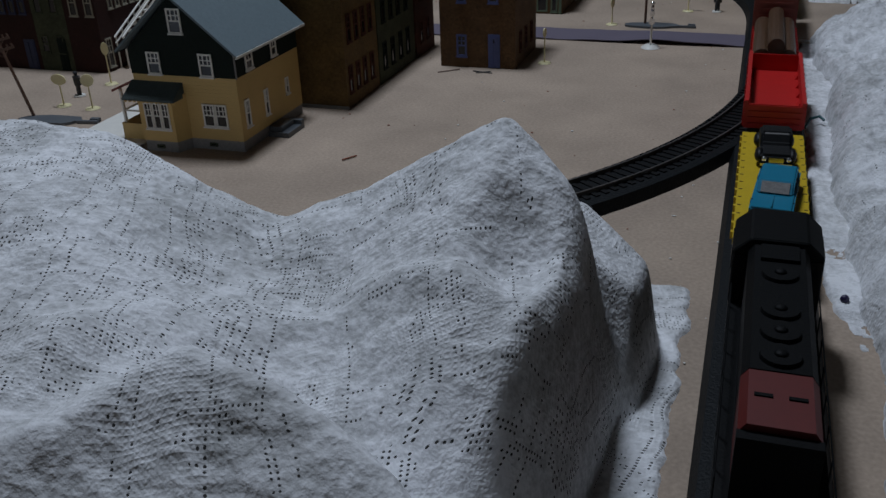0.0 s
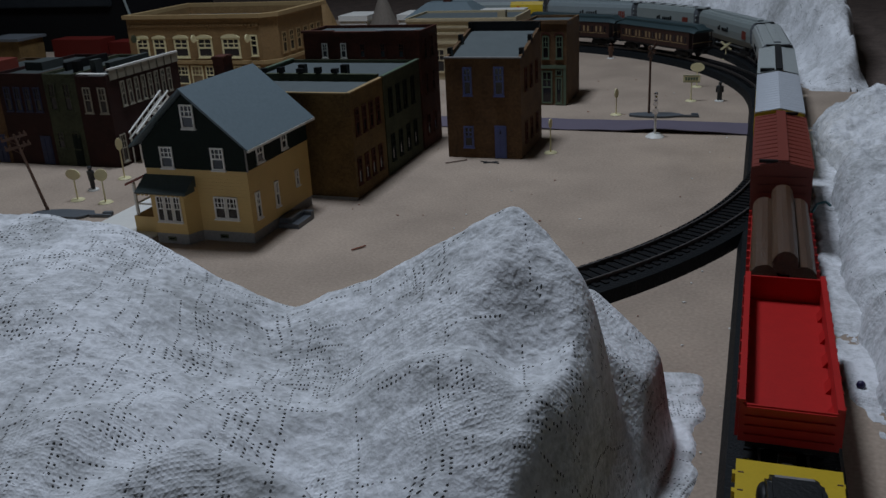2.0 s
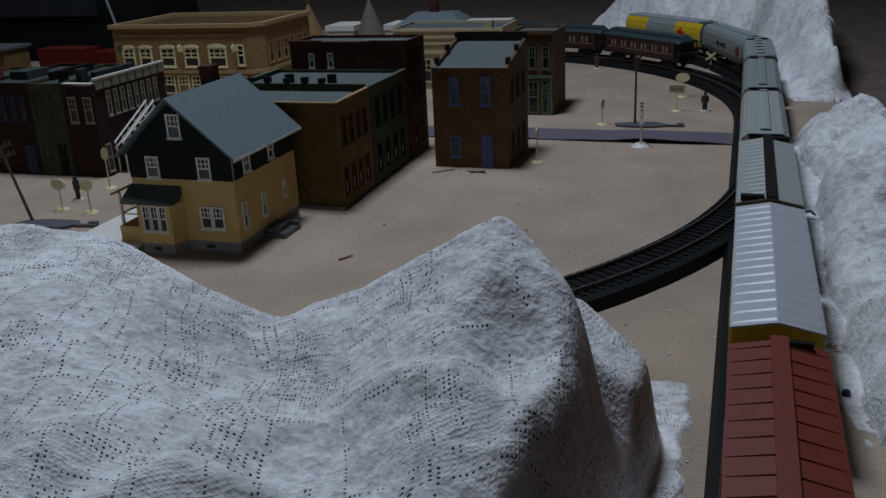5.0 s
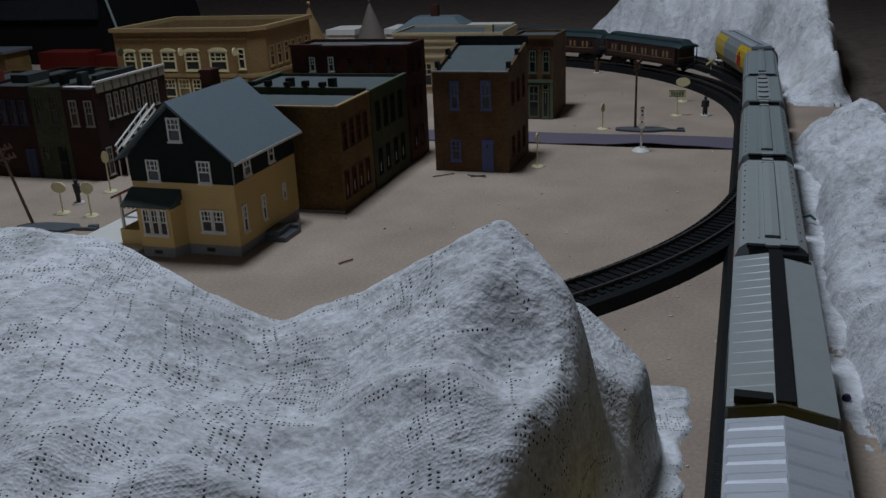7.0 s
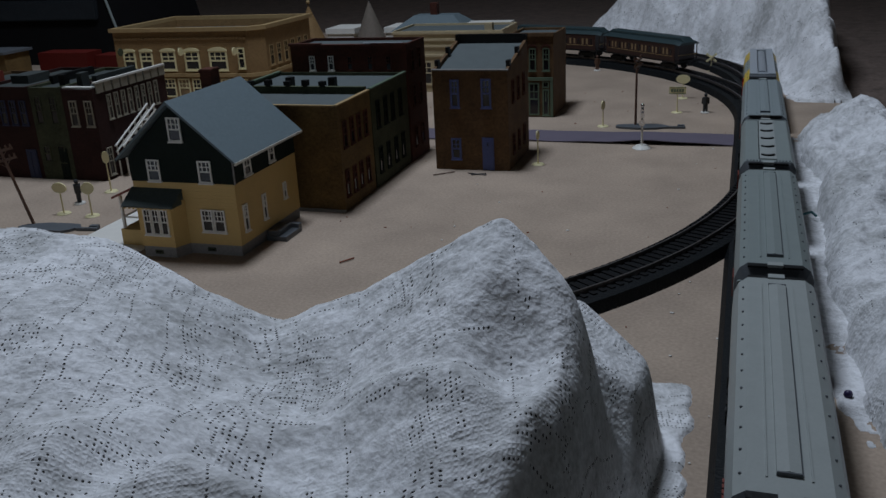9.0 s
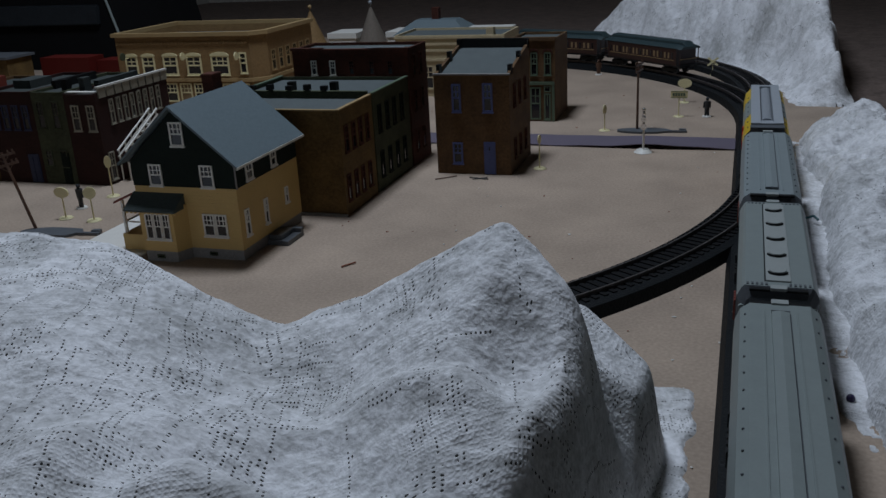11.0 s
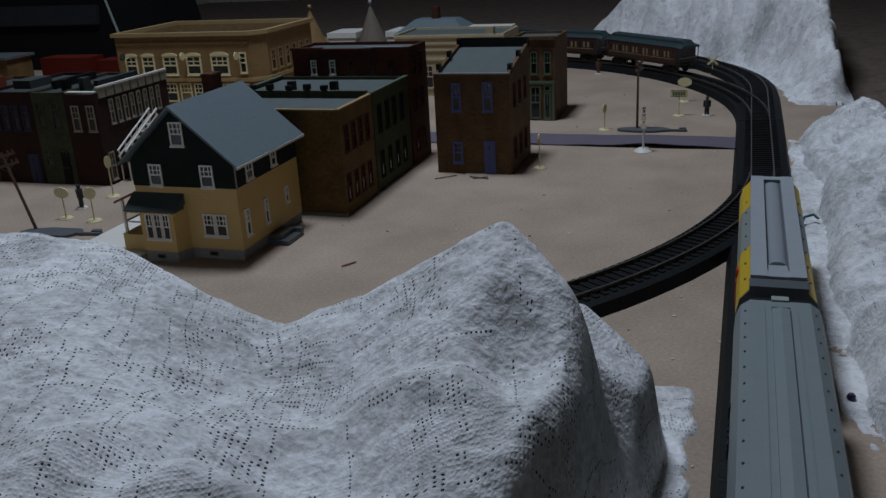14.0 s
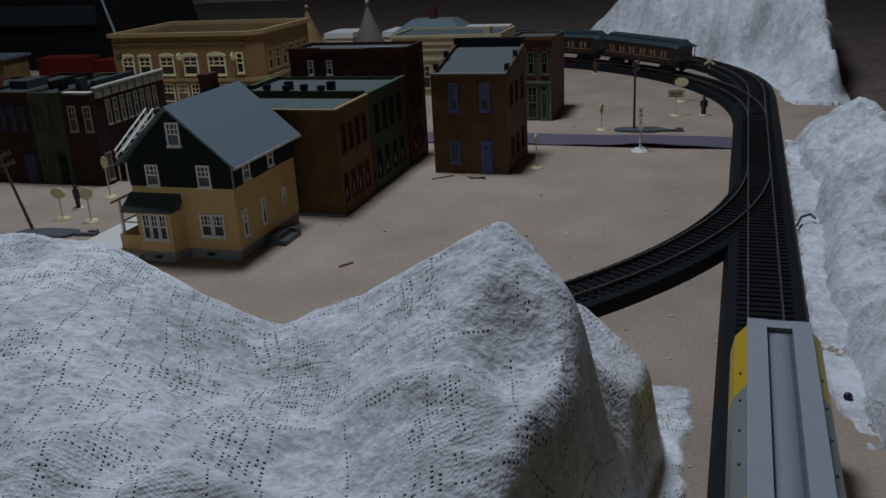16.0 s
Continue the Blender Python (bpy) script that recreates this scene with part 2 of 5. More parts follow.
def ball(bm, c, r, sx=1, sy=1, sz=1):
    bmesh.ops.create_uvsphere(bm, u_segments=12, v_segments=8, radius=r, matrix=Matrix.Translation(c) @ Matrix.Diagonal((sx, sy, sz, 1)))


def bev(bm, w=0.0004, seg=2):
    bmesh.ops.bevel(bm, geom=[e for e in bm.edges if len(e.link_faces) == 2 and e.calc_face_angle(0) > 0.5], offset=w, segments=seg, affect="EDGES", clamp_overlap=True)


def part(name, bm, material, parent=None, label="", smooth=False):
    me = bpy.data.meshes.new(name)
    bm.to_mesh(me)
    bm.free()
    me.materials.append(material)
    if smooth:
        for p in me.polygons:
            p.use_smooth = True
    ob = new(name, me)
    if parent is not None:
        ob.parent = parent
    if label:
        ob["label"] = label
    return ob


def boxes(name, material, parent, *bs, bevel=0.0, label=""):
    bm = bmesh.new()
    for b in bs:
        box(bm, *b)
    if bevel:
        bev(bm, bevel, 1)
    return part(name, bm, material, parent, label)


def thing(name, label, category, group="", kind="", at=None):
    ob = new(name)
    ob.empty_display_size = 0.01
    if at is not None:
        ob.matrix_basis = at
    return tagged(ob, label, category, group, kind)


# ---- the room ----
# walls and ceiling are added out of view, pale to bounce lamp light
FLOOR_Z = -0.03


def slab(name, label, material, *b):
    return tagged(boxes(name, material, None, b), label, name.split("_")[0], kind="structure")


slab("floor", "brown textured carpet floor around the layout board", CARPET, -2.0, 2.0, -1.6, 3.2, FLOOR_Z - 0.05, FLOOR_Z)
slab("ceiling", "unseen ceiling of the room, pale to bounce light", WALLPAINT, -2.1, 2.1, -1.7, 3.3, 2.4, 2.5)
slab("wall_east", "unseen painted room wall, pale to bounce light", WALLPAINT, 2.0, 2.1, -1.7, 3.3, FLOOR_Z, 2.4)
slab("wall_north", "unseen painted room wall, pale to bounce light", WALLPAINT, -2.0, 2.0, 3.2, 3.3, FLOOR_Z, 2.4)
slab("wall_south", "unseen painted room wall, pale to bounce light", WALLPAINT, -2.0, 2.0, -1.7, -1.6, FLOOR_Z, 2.4)
slab("wall_west", "unseen painted room wall, pale to bounce light", WALLPAINT, -2.1, -2.0, -1.7, 3.3, FLOOR_Z, 2.4)

# ---- the layout board ----
EDGE = 0.114
slab("ground", "tan paper-covered board of a model railway layout", BOARD, -1.25, EDGE, -0.25, 1.78, FLOOR_Z, 0.0)


def paper_road():
    bm = bmesh.new()
    n, w = 60, 4
    low, high = [], []
    for i in range(n + 1):
        x = -0.318 + 0.3155 * i / n
        lift = 0.0005 + 0.0034 * math.exp(-(((x + 0.075) / 0.045) ** 2)) + 0.0008 * math.sin(x * 55) ** 2
        bow = 0.0022 * math.sin(x * 21)
        low.append([bm.verts.new((x, 0.861 + bow + 0.047 * k / w, lift * (1 - 0.6 * k / w))) for k in range(w + 1)])
        high.append([bm.verts.new((x, 0.861 + bow + 0.047 * k / w, lift * (1 - 0.6 * k / w) + 0.0006)) for k in range(w + 1)])
    for i in range(n):
        for k in range(w):
            bm.faces.new((high[i][k], high[i + 1][k], high[i + 1][k + 1], high[i][k + 1]))
            bm.faces.new((low[i][k + 1], low[i + 1][k + 1], low[i + 1][k], low[i][k]))
        bm.faces.new((low[i][0], low[i + 1][0], high[i + 1][0], high[i][0]))
        bm.faces.new((high[i][w], high[i + 1][w], low[i + 1][w], low[i][w]))
    return part("road", bm, PURPLE)


boxes_road = paper_road()
sheet = boxes("paper_sheet", WHITE, None, (-0.462, -0.3990, 0.498, 0.612, 0.0004, 0.0010))
tagged(sheet, "white paper sheet under the porch side of the house", "paper")
tagged(boxes_road, "flat purple-grey paper road across the board", "road", kind="structure")

# ---- track ----
XC, RAD = 0.0203, 0.457
CX = XC - RAD
Y_IN, Y_OUT, Y_NEAR = 0.955, 1.105, 0.77


def main_path(s):
    """The main line: a straight towards the camera, an 18 inch curve and a straight across the back."""
    if s <= Y_OUT:
        return Vector((XC, s, 0)), 0.0
    a = (s - Y_OUT) / RAD
    if a <= math.pi / 2:
        return Vector((CX + RAD * math.cos(a), Y_OUT + RAD * math.sin(a), 0)), a
    return Vector((CX - (s - Y_OUT - RAD * math.pi / 2), Y_OUT + RAD, 0)), math.pi / 2


def inner_path(s):
    """The inner line: leaves the straight at Y_IN on the same radius."""
    a = s / RAD
    if a <= math.pi / 2:
        return Vector((CX + RAD * math.cos(a), Y_IN + RAD * math.sin(a), 0)), a
    return Vector((CX - (s - RAD * math.pi / 2), Y_IN + RAD, 0)), math.pi / 2


def near_path(s):
    """The near loop: leaves the straight at Y_NEAR and curves back behind the plaster hill."""
    a = -s / RAD
    if a >= -math.pi / 2:
        return Vector((CX + RAD * math.cos(a), Y_NEAR + RAD * math.sin(a), 0)), a
    return Vector((CX - (s - RAD * math.pi / 2), Y_NEAR - RAD, 0)), -math.pi / 2


def sweep(bm, path, s0, s1, outline, step=0.02):
    k = max(2, int((s1 - s0) / step))
    rings = []
    for i in range(k + 1):
        p, a = path(s0 + (s1 - s0) * i / k)
        rings.append([bm.verts.new((p.x + u * math.cos(a), p.y + u * math.sin(a), w)) for u, w in outline])
    m = len(outline)
    for r, q in zip(rings, rings[1:]):
        for i in range(m):
            bm.faces.new((r[i], r[(i + 1) % m], q[(i + 1) % m], q[i]))
    bm.faces.new(rings[0])
    bm.faces.new(rings[-1][::-1])
    bmesh.ops.recalc_face_normals(bm, faces=bm.faces[:])


tie_bm = bmesh.new()
box(tie_bm, -0.0145, 0.0145, -0.0016, 0.0016, 0.0066, 0.0082)
TIE_MESH = bpy.data.meshes.new("tie")
tie_bm.to_mesh(TIE_MESH)
tie_bm.free()
TIE_MESH.materials.append(TIE)
RAIL_TOP = 0.0105


def track(label, path, s0, s1, lift=0.0, tie_from=None, tie_to=None, inner=0.0232):
    t = thing("railway_track", label, "track", group="model railway tracks")
    bm = bmesh.new()
    z = lift
    sweep(bm, path, s0, s1, [(-inner, 0.0), (-inner + 0.0027, 0.0068 + z), (-0.0155, 0.0074 + z), (0.0155, 0.0074 + z), (0.0205, 0.0068 + z), (0.0232, 0.0)])
    part("roadbed", bm, BED, t)
    for side in (-1, 1):
        bm = bmesh.new()
        c = side * 0.00825 + side * 0.0005
        sweep(bm, path, s0, s1, [(c - 0.0005, 0.0076), (c + 0.0005, 0.0076), (c + 0.0005, RAIL_TOP + z), (c - 0.0005, RAIL_TOP + z)])
        part("rail", bm, STEEL, t)
    s = tie_from if tie_from is not None else s0
    while s < (tie_to if tie_to is not None else s1):
        p, a = path(s)
        o = new("tie", TIE_MESH)
        o.parent = t
        o.matrix_basis = pose(p.x, p.y, z, 0, 0, math.degrees(a))
        s += 0.0068
    return t


track("straight and curved black roadbed main line with steel rails", main_path, -0.2, 2.25, 0.0, 0.2, 1.85)
track("black roadbed inner curve leaving the main line", inner_path, 0.0, 1.1, 0.0003, 0.1, 0.9)
track("black roadbed near curve running behind the plaster hill", near_path, 0.0, 0.9, 0.0003, 0.06, 0.6, 0.0190)


# ---- plaster hills ----
def soften(a, times):
    for _ in range(times):
        b = np.pad(a, 1, mode="edge")
        a = (b[:-2, 1:-1] + b[2:, 1:-1] + b[1:-1, :-2] + b[1:-1, 2:] + 4 * a) / 8
    return a


def grid_mesh(name, material, x0, x1, nx, y0, y1, ny, height, keep):
    zs = [[height(x0 + (x1 - x0) * i / nx, y0 + (y1 - y0) * j / ny) for i in range(nx + 1)] for j in range(ny + 1)]
    verts, faces, ids = [], [], {}
    for j in range(ny + 1):
        for i in range(nx + 1):
            ids[i, j] = len(verts)
            verts.append((x0 + (x1 - x0) * i / nx, y0 + (y1 - y0) * j / ny, zs[j][i]))
    for j in range(ny):
        for i in range(nx):
            if keep(*verts[ids[i, j]]) or keep(*verts[ids[i + 1, j + 1]]):
                faces.append((ids[i, j], ids[i + 1, j], ids[i + 1, j + 1], ids[i, j + 1]))
    me = bpy.data.meshes.new(name)
    me.from_pydata(verts, [], faces)
    me.materials.append(material)
    # the cloth was laid in pieces: each lies flat along its own patch of the surface, turned its own way
    z = soften(np.array(zs), 60)
    pts = np.array(verts)
    pts[:, 2] = z.ravel()
    quads = np.array(faces)
    mid = pts[quads].mean(axis=1)
    nor = np.cross(pts[quads[:, 2]] - pts[quads[:, 0]], pts[quads[:, 3]] - pts[quads[:, 1]])
    nor /= np.linalg.norm(nor, axis=1)[:, None]
    rnd = np.random.default_rng(11)
    key = np.concatenate([mid, nor * 0.030], axis=1)
    seeds = key[rnd.choice(len(key), 34, replace=len(key) < 34)]
    for _ in range(4):
        owner = np.argmin(((key[:, None, :] - seeds[None]) ** 2).sum(axis=2), axis=1)
        for k in range(len(seeds)):
            if (owner == k).any():
                seeds[k] = key[owner == k].mean(axis=0)
    uv = np.zeros((len(quads), 4, 2))
    for k in range(len(seeds)):
        mine = owner == k
        if not mine.any():
            continue
        up = nor[mine].mean(axis=0)
        up /= np.linalg.norm(up)
        turn = rnd.normal(0.0, 0.22)
        ax = np.cross((-math.sin(turn), math.cos(turn), 0.0), up)
        ax /= np.linalg.norm(ax)
        ay = np.cross(up, ax)
        p = pts[quads[mine]]
        uv[mine] = np.stack([p @ ax, p @ ay], axis=2) + rnd.uniform(0, 1, 2)
    me.uv_layers.new(name="cloth").data.foreach_set("uv", uv.ravel())
    for p in me.polygons:
        p.use_smooth = True
    bm = bmesh.new()
    bm.from_mesh(me)
    bmesh.ops.delete(bm, geom=[v for v in bm.verts if not v.link_faces], context="VERTS")
    bm.to_mesh(me)
    bm.free()
    return new(name, me)


def rough(x, y, k, amp):
    return amp * noise.fractal(Vector((x * k, y * k, 3.1)), 1.0, 2.0, 4)


# front-to-back sections of the foreground hill, by x: foot, near shoulder, hollow, terrace edge, crest and back foot as (y, z)
SECTIONS = (
    (-0.62, ((0.02, 0.0), (0.07, 0.030), (0.14, 0.044), (0.220, 0.064), (0.300, 0.081), (0.385, 0.0))),
    (-0.40, ((0.02, 0.0), (0.07, 0.046), (0.15, 0.051), (0.225, 0.082), (0.302, 0.0920), (0.385, 0.0))),
    (-0.29, ((0.02, 0.0), (0.08, 0.060), (0.155, 0.063), (0.225, 0.091), (0.298, 0.0975), (0.375, 0.0))),
    (-0.235, ((0.02, 0.0), (0.09, 0.071), (0.160, 0.073), (0.222, 0.096), (0.290, 0.0965), (0.365, 0.0))),
    (-0.200, ((0.02, 0.0), (0.10, 0.079), (0.160, 0.081), (0.220, 0.092), (0.288, 0.0790), (0.355, 0.0))),
    (-0.165, ((0.02, 0.0), (0.105, 0.078), (0.170, 0.091), (0.228, 0.066), (0.288, 0.0690), (0.350, 0.0))),
    (-0.130, ((0.02, 0.0), (0.162, 0.095), (0.202, 0.052), (0.240, 0.059), (0.294, 0.0840), (0.350, 0.0))),
    (-0.098, ((0.02, 0.0), (0.158, 0.092), (0.186, 0.036), (0.227, 0.068), (0.297, 0.1050), (0.348, 0.0))),
    (-0.076, ((0.02, 0.0), (0.152, 0.085), (0.176, 0.030), (0.213, 0.072), (0.299, 0.1175), (0.346, 0.0))),
    (-0.055, ((0.02, 0.0), (0.142, 0.074), (0.164, 0.024), (0.207, 0.069), (0.284, 0.1000), (0.346, 0.0))),
    (-0.035, ((0.02, 0.0), (0.115, 0.045), (0.150, 0.010), (0.220, 0.058), (0.280, 0.0780), (0.340, 0.0))),
    (0.0, ((0.02, 0.0), (0.060, 0.0), (0.150, 0.0), (0.220, 0.040), (0.280, 0.0600), (0.340, 0.0))),
)


def gate(a):
    return 1 / (1 + math.exp(-max(-40, min(40, a))))


HX0, HX1, HNX, HY0, HY1, HNY = -0.62, 0.0, 620, 0.02, 0.42, 400


def loft(sections, xs, ys):
    """Heights on a grid, blended from section to section along x."""
    at = [c[0] for c in sections]
    rows = np.array([[v for p in c[1] for v in p] for c in sections])
    knots = np.stack([np.interp(xs, at, rows[:, k]) for k in range(rows.shape[1])], axis=1)
    return np.stack([np.interp(ys, k[0::2], k[1::2]) for k in knots], axis=1)


def dome(cx, cy, rx, ry, turn, h, p):
    c, s = math.cos(turn), math.sin(turn)
    u, v = ((gx - cx) * c + (gy - cy) * s) / rx, (-(gx - cx) * s + (gy - cy) * c) / ry
    return h * np.exp(-np.minimum(40, (u * u + v * v) ** (p / 2)))


def noise_grid(k, amp, stretch=1.0, seed=0.0, step=2):
    """Fractal relief on the hill's grid, taken at every other node."""
    i = range(0, HNX + 1, step)
    j = range(0, HNY + 1, step)
    g = np.array([[noise.fractal(Vector((hill_x[a] * k, hill_y[b] * k * stretch, seed)), 1.0, 2.0, 3) for a in i] for b in j])
    full = np.stack([np.interp(np.arange(HNX + 1), list(i), r) for r in g])
    return amp * np.stack([np.interp(np.arange(HNY + 1), list(j), c) for c in full.T], axis=1)


hill_x, hill_y = np.linspace(HX0, HX1, HNX + 1), np.linspace(HY0, HY1, HNY + 1)
gx, gy = np.meshgrid(hill_x, hill_y)
body = soften(loft(SECTIONS, hill_x, hill_y), 40)
# hollows pressed into the cloth: the dish under the peak, dents on the terrace and along the slopes
body -= dome(-0.0640, 0.252, 0.0150, 0.0180, 0.3, 0.0125, 2.6)
body -= dome(-0.150, 0.252, 0.030, 0.012, -0.1, 0.0045, 2.0) - dome(-0.125, 0.228, 0.020, 0.006, 0.15, 0.0030, 2.0)
body += dome(-0.185, 0.205, 0.018, 0.012, 0.5, 0.0035, 2.0) - dome(-0.205, 0.150, 0.022, 0.016, 0.2, 0.0040, 2.0)
# the brow: beyond it the cloth drops steeply towards the track
BROW = ((0.020, -0.020), (0.145, -0.030), (0.166, -0.066), (0.190, -0.065), (0.210, -0.0560), (0.225, -0.0490), (0.240, -0.0452), (0.255, -0.0455), (0.280, -0.0510), (0.310, -0.0590), (0.350, -0.0700))
brow = np.interp(gy, [b[0] for b in BROW], [b[1] for b in BROW]) + noise_grid(60, 0.0015, 1.0, 8.0)
foot = -0.0330 + 0.045 * (gy - 0.25) + noise_grid(45, 0.0012, 1.0, 4.0)
drop = np.clip((foot - gx) / np.maximum(0.004, foot - brow), 0.0, 1.0)
body += 0.0045 * np.exp(-(((gx - brow + 0.0035) / 0.0040) ** 2)) * np.exp(-(((gy - 0.240) / 0.026) ** 4))
body += dome(-0.095, 0.2365, 0.034, 0.0060, -0.22, 0.0045, 2.0)
body = body * np.sin(drop * math.pi / 2) ** 0.85
# the lower knob beside the peak, flat on top and steep towards the track
knob = (0.0600 - 0.62 * np.maximum(0, gx + 0.057)) * np.clip((foot + 0.0075 - gx) / 0.0055, 0, 1) * np.clip((gy - 0.268 + 0.30 * (-gx - 0.050)) / 0.034, 0, 1) * np.clip((0.350 + 0.5 * (-gx - 0.030) - gy) / 0.014, 0, 1) * np.clip((gx + 0.092) / 0.03, 0, 1)
HILL_Z = np.log(np.exp(150 * body) + np.exp(150 * soften(knob, 8)) - 1) / 150
HILL_Z = soften(np.maximum(0, HILL_Z), 5)
crumple = noise_grid(22, 0.0022, 1.0, 1.0) + noise_grid(75, 0.0010, 2.0, 2.0, 1) + noise_grid(190, 0.00045, 2.6, 3.0, 1)
smooth_face = np.clip((gx - brow) / 0.004, 0, 1)
HILL_Z += np.clip(HILL_Z / 0.02, 0, 1) * crumple * (1 - 0.65 * smooth_face)


def hill_height(x, y):
    i, j = round((x - HX0) / (HX1 - HX0) * HNX), round((y - HY0) / (HY1 - HY0) * HNY)
    # thin plaster skirt on the board beside the steep face, narrower towards the front
    edge = -0.0125 + rough(3, y, 60, 0.0034)
    skirt = 0.0032 * gate((edge - x) / 0.0006) * gate((x + 0.06) / 0.004) * gate((0.390 - y + rough(x, 1, 80, 0.002)) / 0.0008) * gate((y - 0.16) / 0.002)
    return max(HILL_Z[j, i], skirt + rough(x, y, 150, 0.0003)) - 0.0012


hill = grid_mesh("plaster_hill", SNOW, HX0, HX1, HNX, HY0, HY1, HNY, hill_height, lambda x, y, z: z > -0.0004)
tagged(hill, "white plaster cloth snow hill with gauze holes on the board", "hill")


def bank_edge(y):
    return 0.0580 + 0.0070 * gate((0.345 - y) / 0.025) + 0.0030 * math.sin(y * 19 + 0.6) + rough(0, y, 14, 0.006) + rough(5, y, 45, 0.002)


def bank_height(x, y):
    d = x - bank_edge(y)
    step = 1 - math.exp(-max(0.0, d) / 0.0050)
    end = gate(-(y - 0.925 + (x - 0.088) ** 2 * 20) / 0.007)
    top = 0.0215 + rough(x, y, 15, 0.011) + rough(x, y, 36, 0.006) + 0.20 * max(0.0, d)
    side = gate(-(x - 0.132) / 0.0020)
    return (step * (max(0.006, top) + rough(x, y, 75, 0.0022) + rough(x, y, 150, 0.0008)) * side + 0.0020) * end - (0.0018 if d > 0 else 0.006)


bank = grid_mesh("snow_bank", SNOW_B, 0.048, 0.137, 90, 0.08, 0.97, 560, bank_height, lambda x, y, z: z > -0.0015)
tagged(bank, "lumpy white plaster snow bank along the track", "bank")


def strip_height(x, y):
    left = 0.0446 + 0.026 * gate((0.372 + rough(x, 7, 60, 0.02) - y) / 0.012) + rough(1, y, 30, 0.0034) + rough(2, y, 110, 0.0014)
    end = gate(-(y - 0.905 + rough(x, 4, 60, 0.006)) / 0.003)
    thin = 0.5 + 0.9 * gate(rough(4, y, 13, 1.0) / 0.12 + 0.6)
    return 0.0036 * thin * gate((x - left) / 0.0007) * gate((bank_edge(y) + 0.004 - x) / 0.001) * end + rough(x, y, 60, 0.0007) + rough(x, y, 160, 0.0004) - 0.0016


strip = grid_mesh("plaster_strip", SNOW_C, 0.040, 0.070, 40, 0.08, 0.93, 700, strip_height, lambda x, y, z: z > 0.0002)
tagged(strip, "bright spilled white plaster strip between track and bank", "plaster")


def far_height(x, y):
    r = math.hypot(x - CX, max(0, y - Y_OUT)) - RAD
    rise = gate((r - 0.062 - rough(x, y, 20, 0.012)) / 0.010)
    front = gate((y - 1.092 - 0.35 * max(0, 0.05 - x) + rough(x, 2, 25, 0.010)) / 0.007)
    left = min(1, max(0, (x + 0.275) / 0.20))
    left = left * (1.5 - 0.5 * left)
    top = 0.036 + 0.10 * min(1, max(0, (y - 1.085) / 0.34)) + rough(x, y, 9, 0.020) + rough(x, y, 26, 0.010) + rough(x, y, 60, 0.004)
    side = gate(-(x - EDGE + 0.006 - rough(7, y, 30, 0.004)) / 0.003)
    low = 0.002 if r > 0.036 + rough(x, y, 40, 0.004) and y > 1.075 + rough(x, 9, 60, 0.004) and x > -0.26 else -0.002
    return rise * front * left * top * side + low + rough(x, y, 100, 0.0012)


far = grid_mesh("snow_mountain", SNOW_F, -0.30, EDGE + 0.006, 190, 1.05, 1.77, 300, far_height, lambda x, y, z: z > 0.0003)
tagged(far, "large white plaster snow mountain behind the far curve", "hill")


# ---- buildings ----
def face_box(bm, face, plane, u0, u1, z0, z1, d0, d1):
    """A box on a wall: S faces -y at y = plane, E faces +x at x = plane. d: depth outwards."""
    if face == "S":
        box(bm, u0, u1, plane - d1, plane - d0, z0, z1)
    else:
        box(bm, plane + d0, plane + d1, u0, u1, z0, z1)


def window(parent, face, plane, u0, u1, z0, z1, frame_mat=None, cols=2, rws=2, rim=0.0011, sill=True, pane=None, name="window"):
    bm = bmesh.new()
    frame_mat = frame_mat or WHITE
    D = 0.0009
    face_box(bm, face, plane, u0, u1, z0, z0 + rim, -0.0002, D)
    face_box(bm, face, plane, u0, u1, z1 - rim, z1, -0.0002, D)
    face_box(bm, face, plane, u0, u0 + rim, z0 + rim, z1 - rim, -0.0002, D)
    face_box(bm, face, plane, u1 - rim, u1, z0 + rim, z1 - rim, -0.0002, D)
    b = rim * 0.28
    zm = (z0 + z1) / 2
    if rws > 1:
        face_box(bm, face, plane, u0 + rim, u1 - rim, zm - b * 1.6, zm + b * 1.6, -0.0002, D * 0.7)
    for i in range(1, cols):
        u = u0 + (u1 - u0) * i / cols
        face_box(bm, face, plane, u - b, u + b, zm + b * 1.6, z1 - rim, -0.0002, D * 0.6)
    if rws > 1 and z1 - z0 > 0.013:
        zq = zm + (z1 - rim - zm) / 2
        for i in range(cols):
            a0, a1 = u0 + (u1 - u0) * i / cols + b * 1.1, u0 + (u1 - u0) * (i + 1) / cols - b * 1.1
            face_box(bm, face, plane, max(a0, u0 + rim), min(a1, u1 - rim), zq - b, zq + b, -0.0002, D * 0.5)
    w = part(name, bm, frame_mat, parent)
    bm = bmesh.new()
    face_box(bm, face, plane, u0 + rim * 0.8, u1 - rim * 0.8, z0 + rim * 0.8, z1 - rim * 0.8, -0.0004, 0.00018)
    part("pane", bm, pane or GLASS, w)
    if sill:
        bm = bmesh.new()
        face_box(bm, face, plane, u0 - 0.0006, u1 + 0.0006, z0 - 0.0009, z0, -0.0002, 0.0016)
        part("sill", bm, frame_mat, w)
    return w


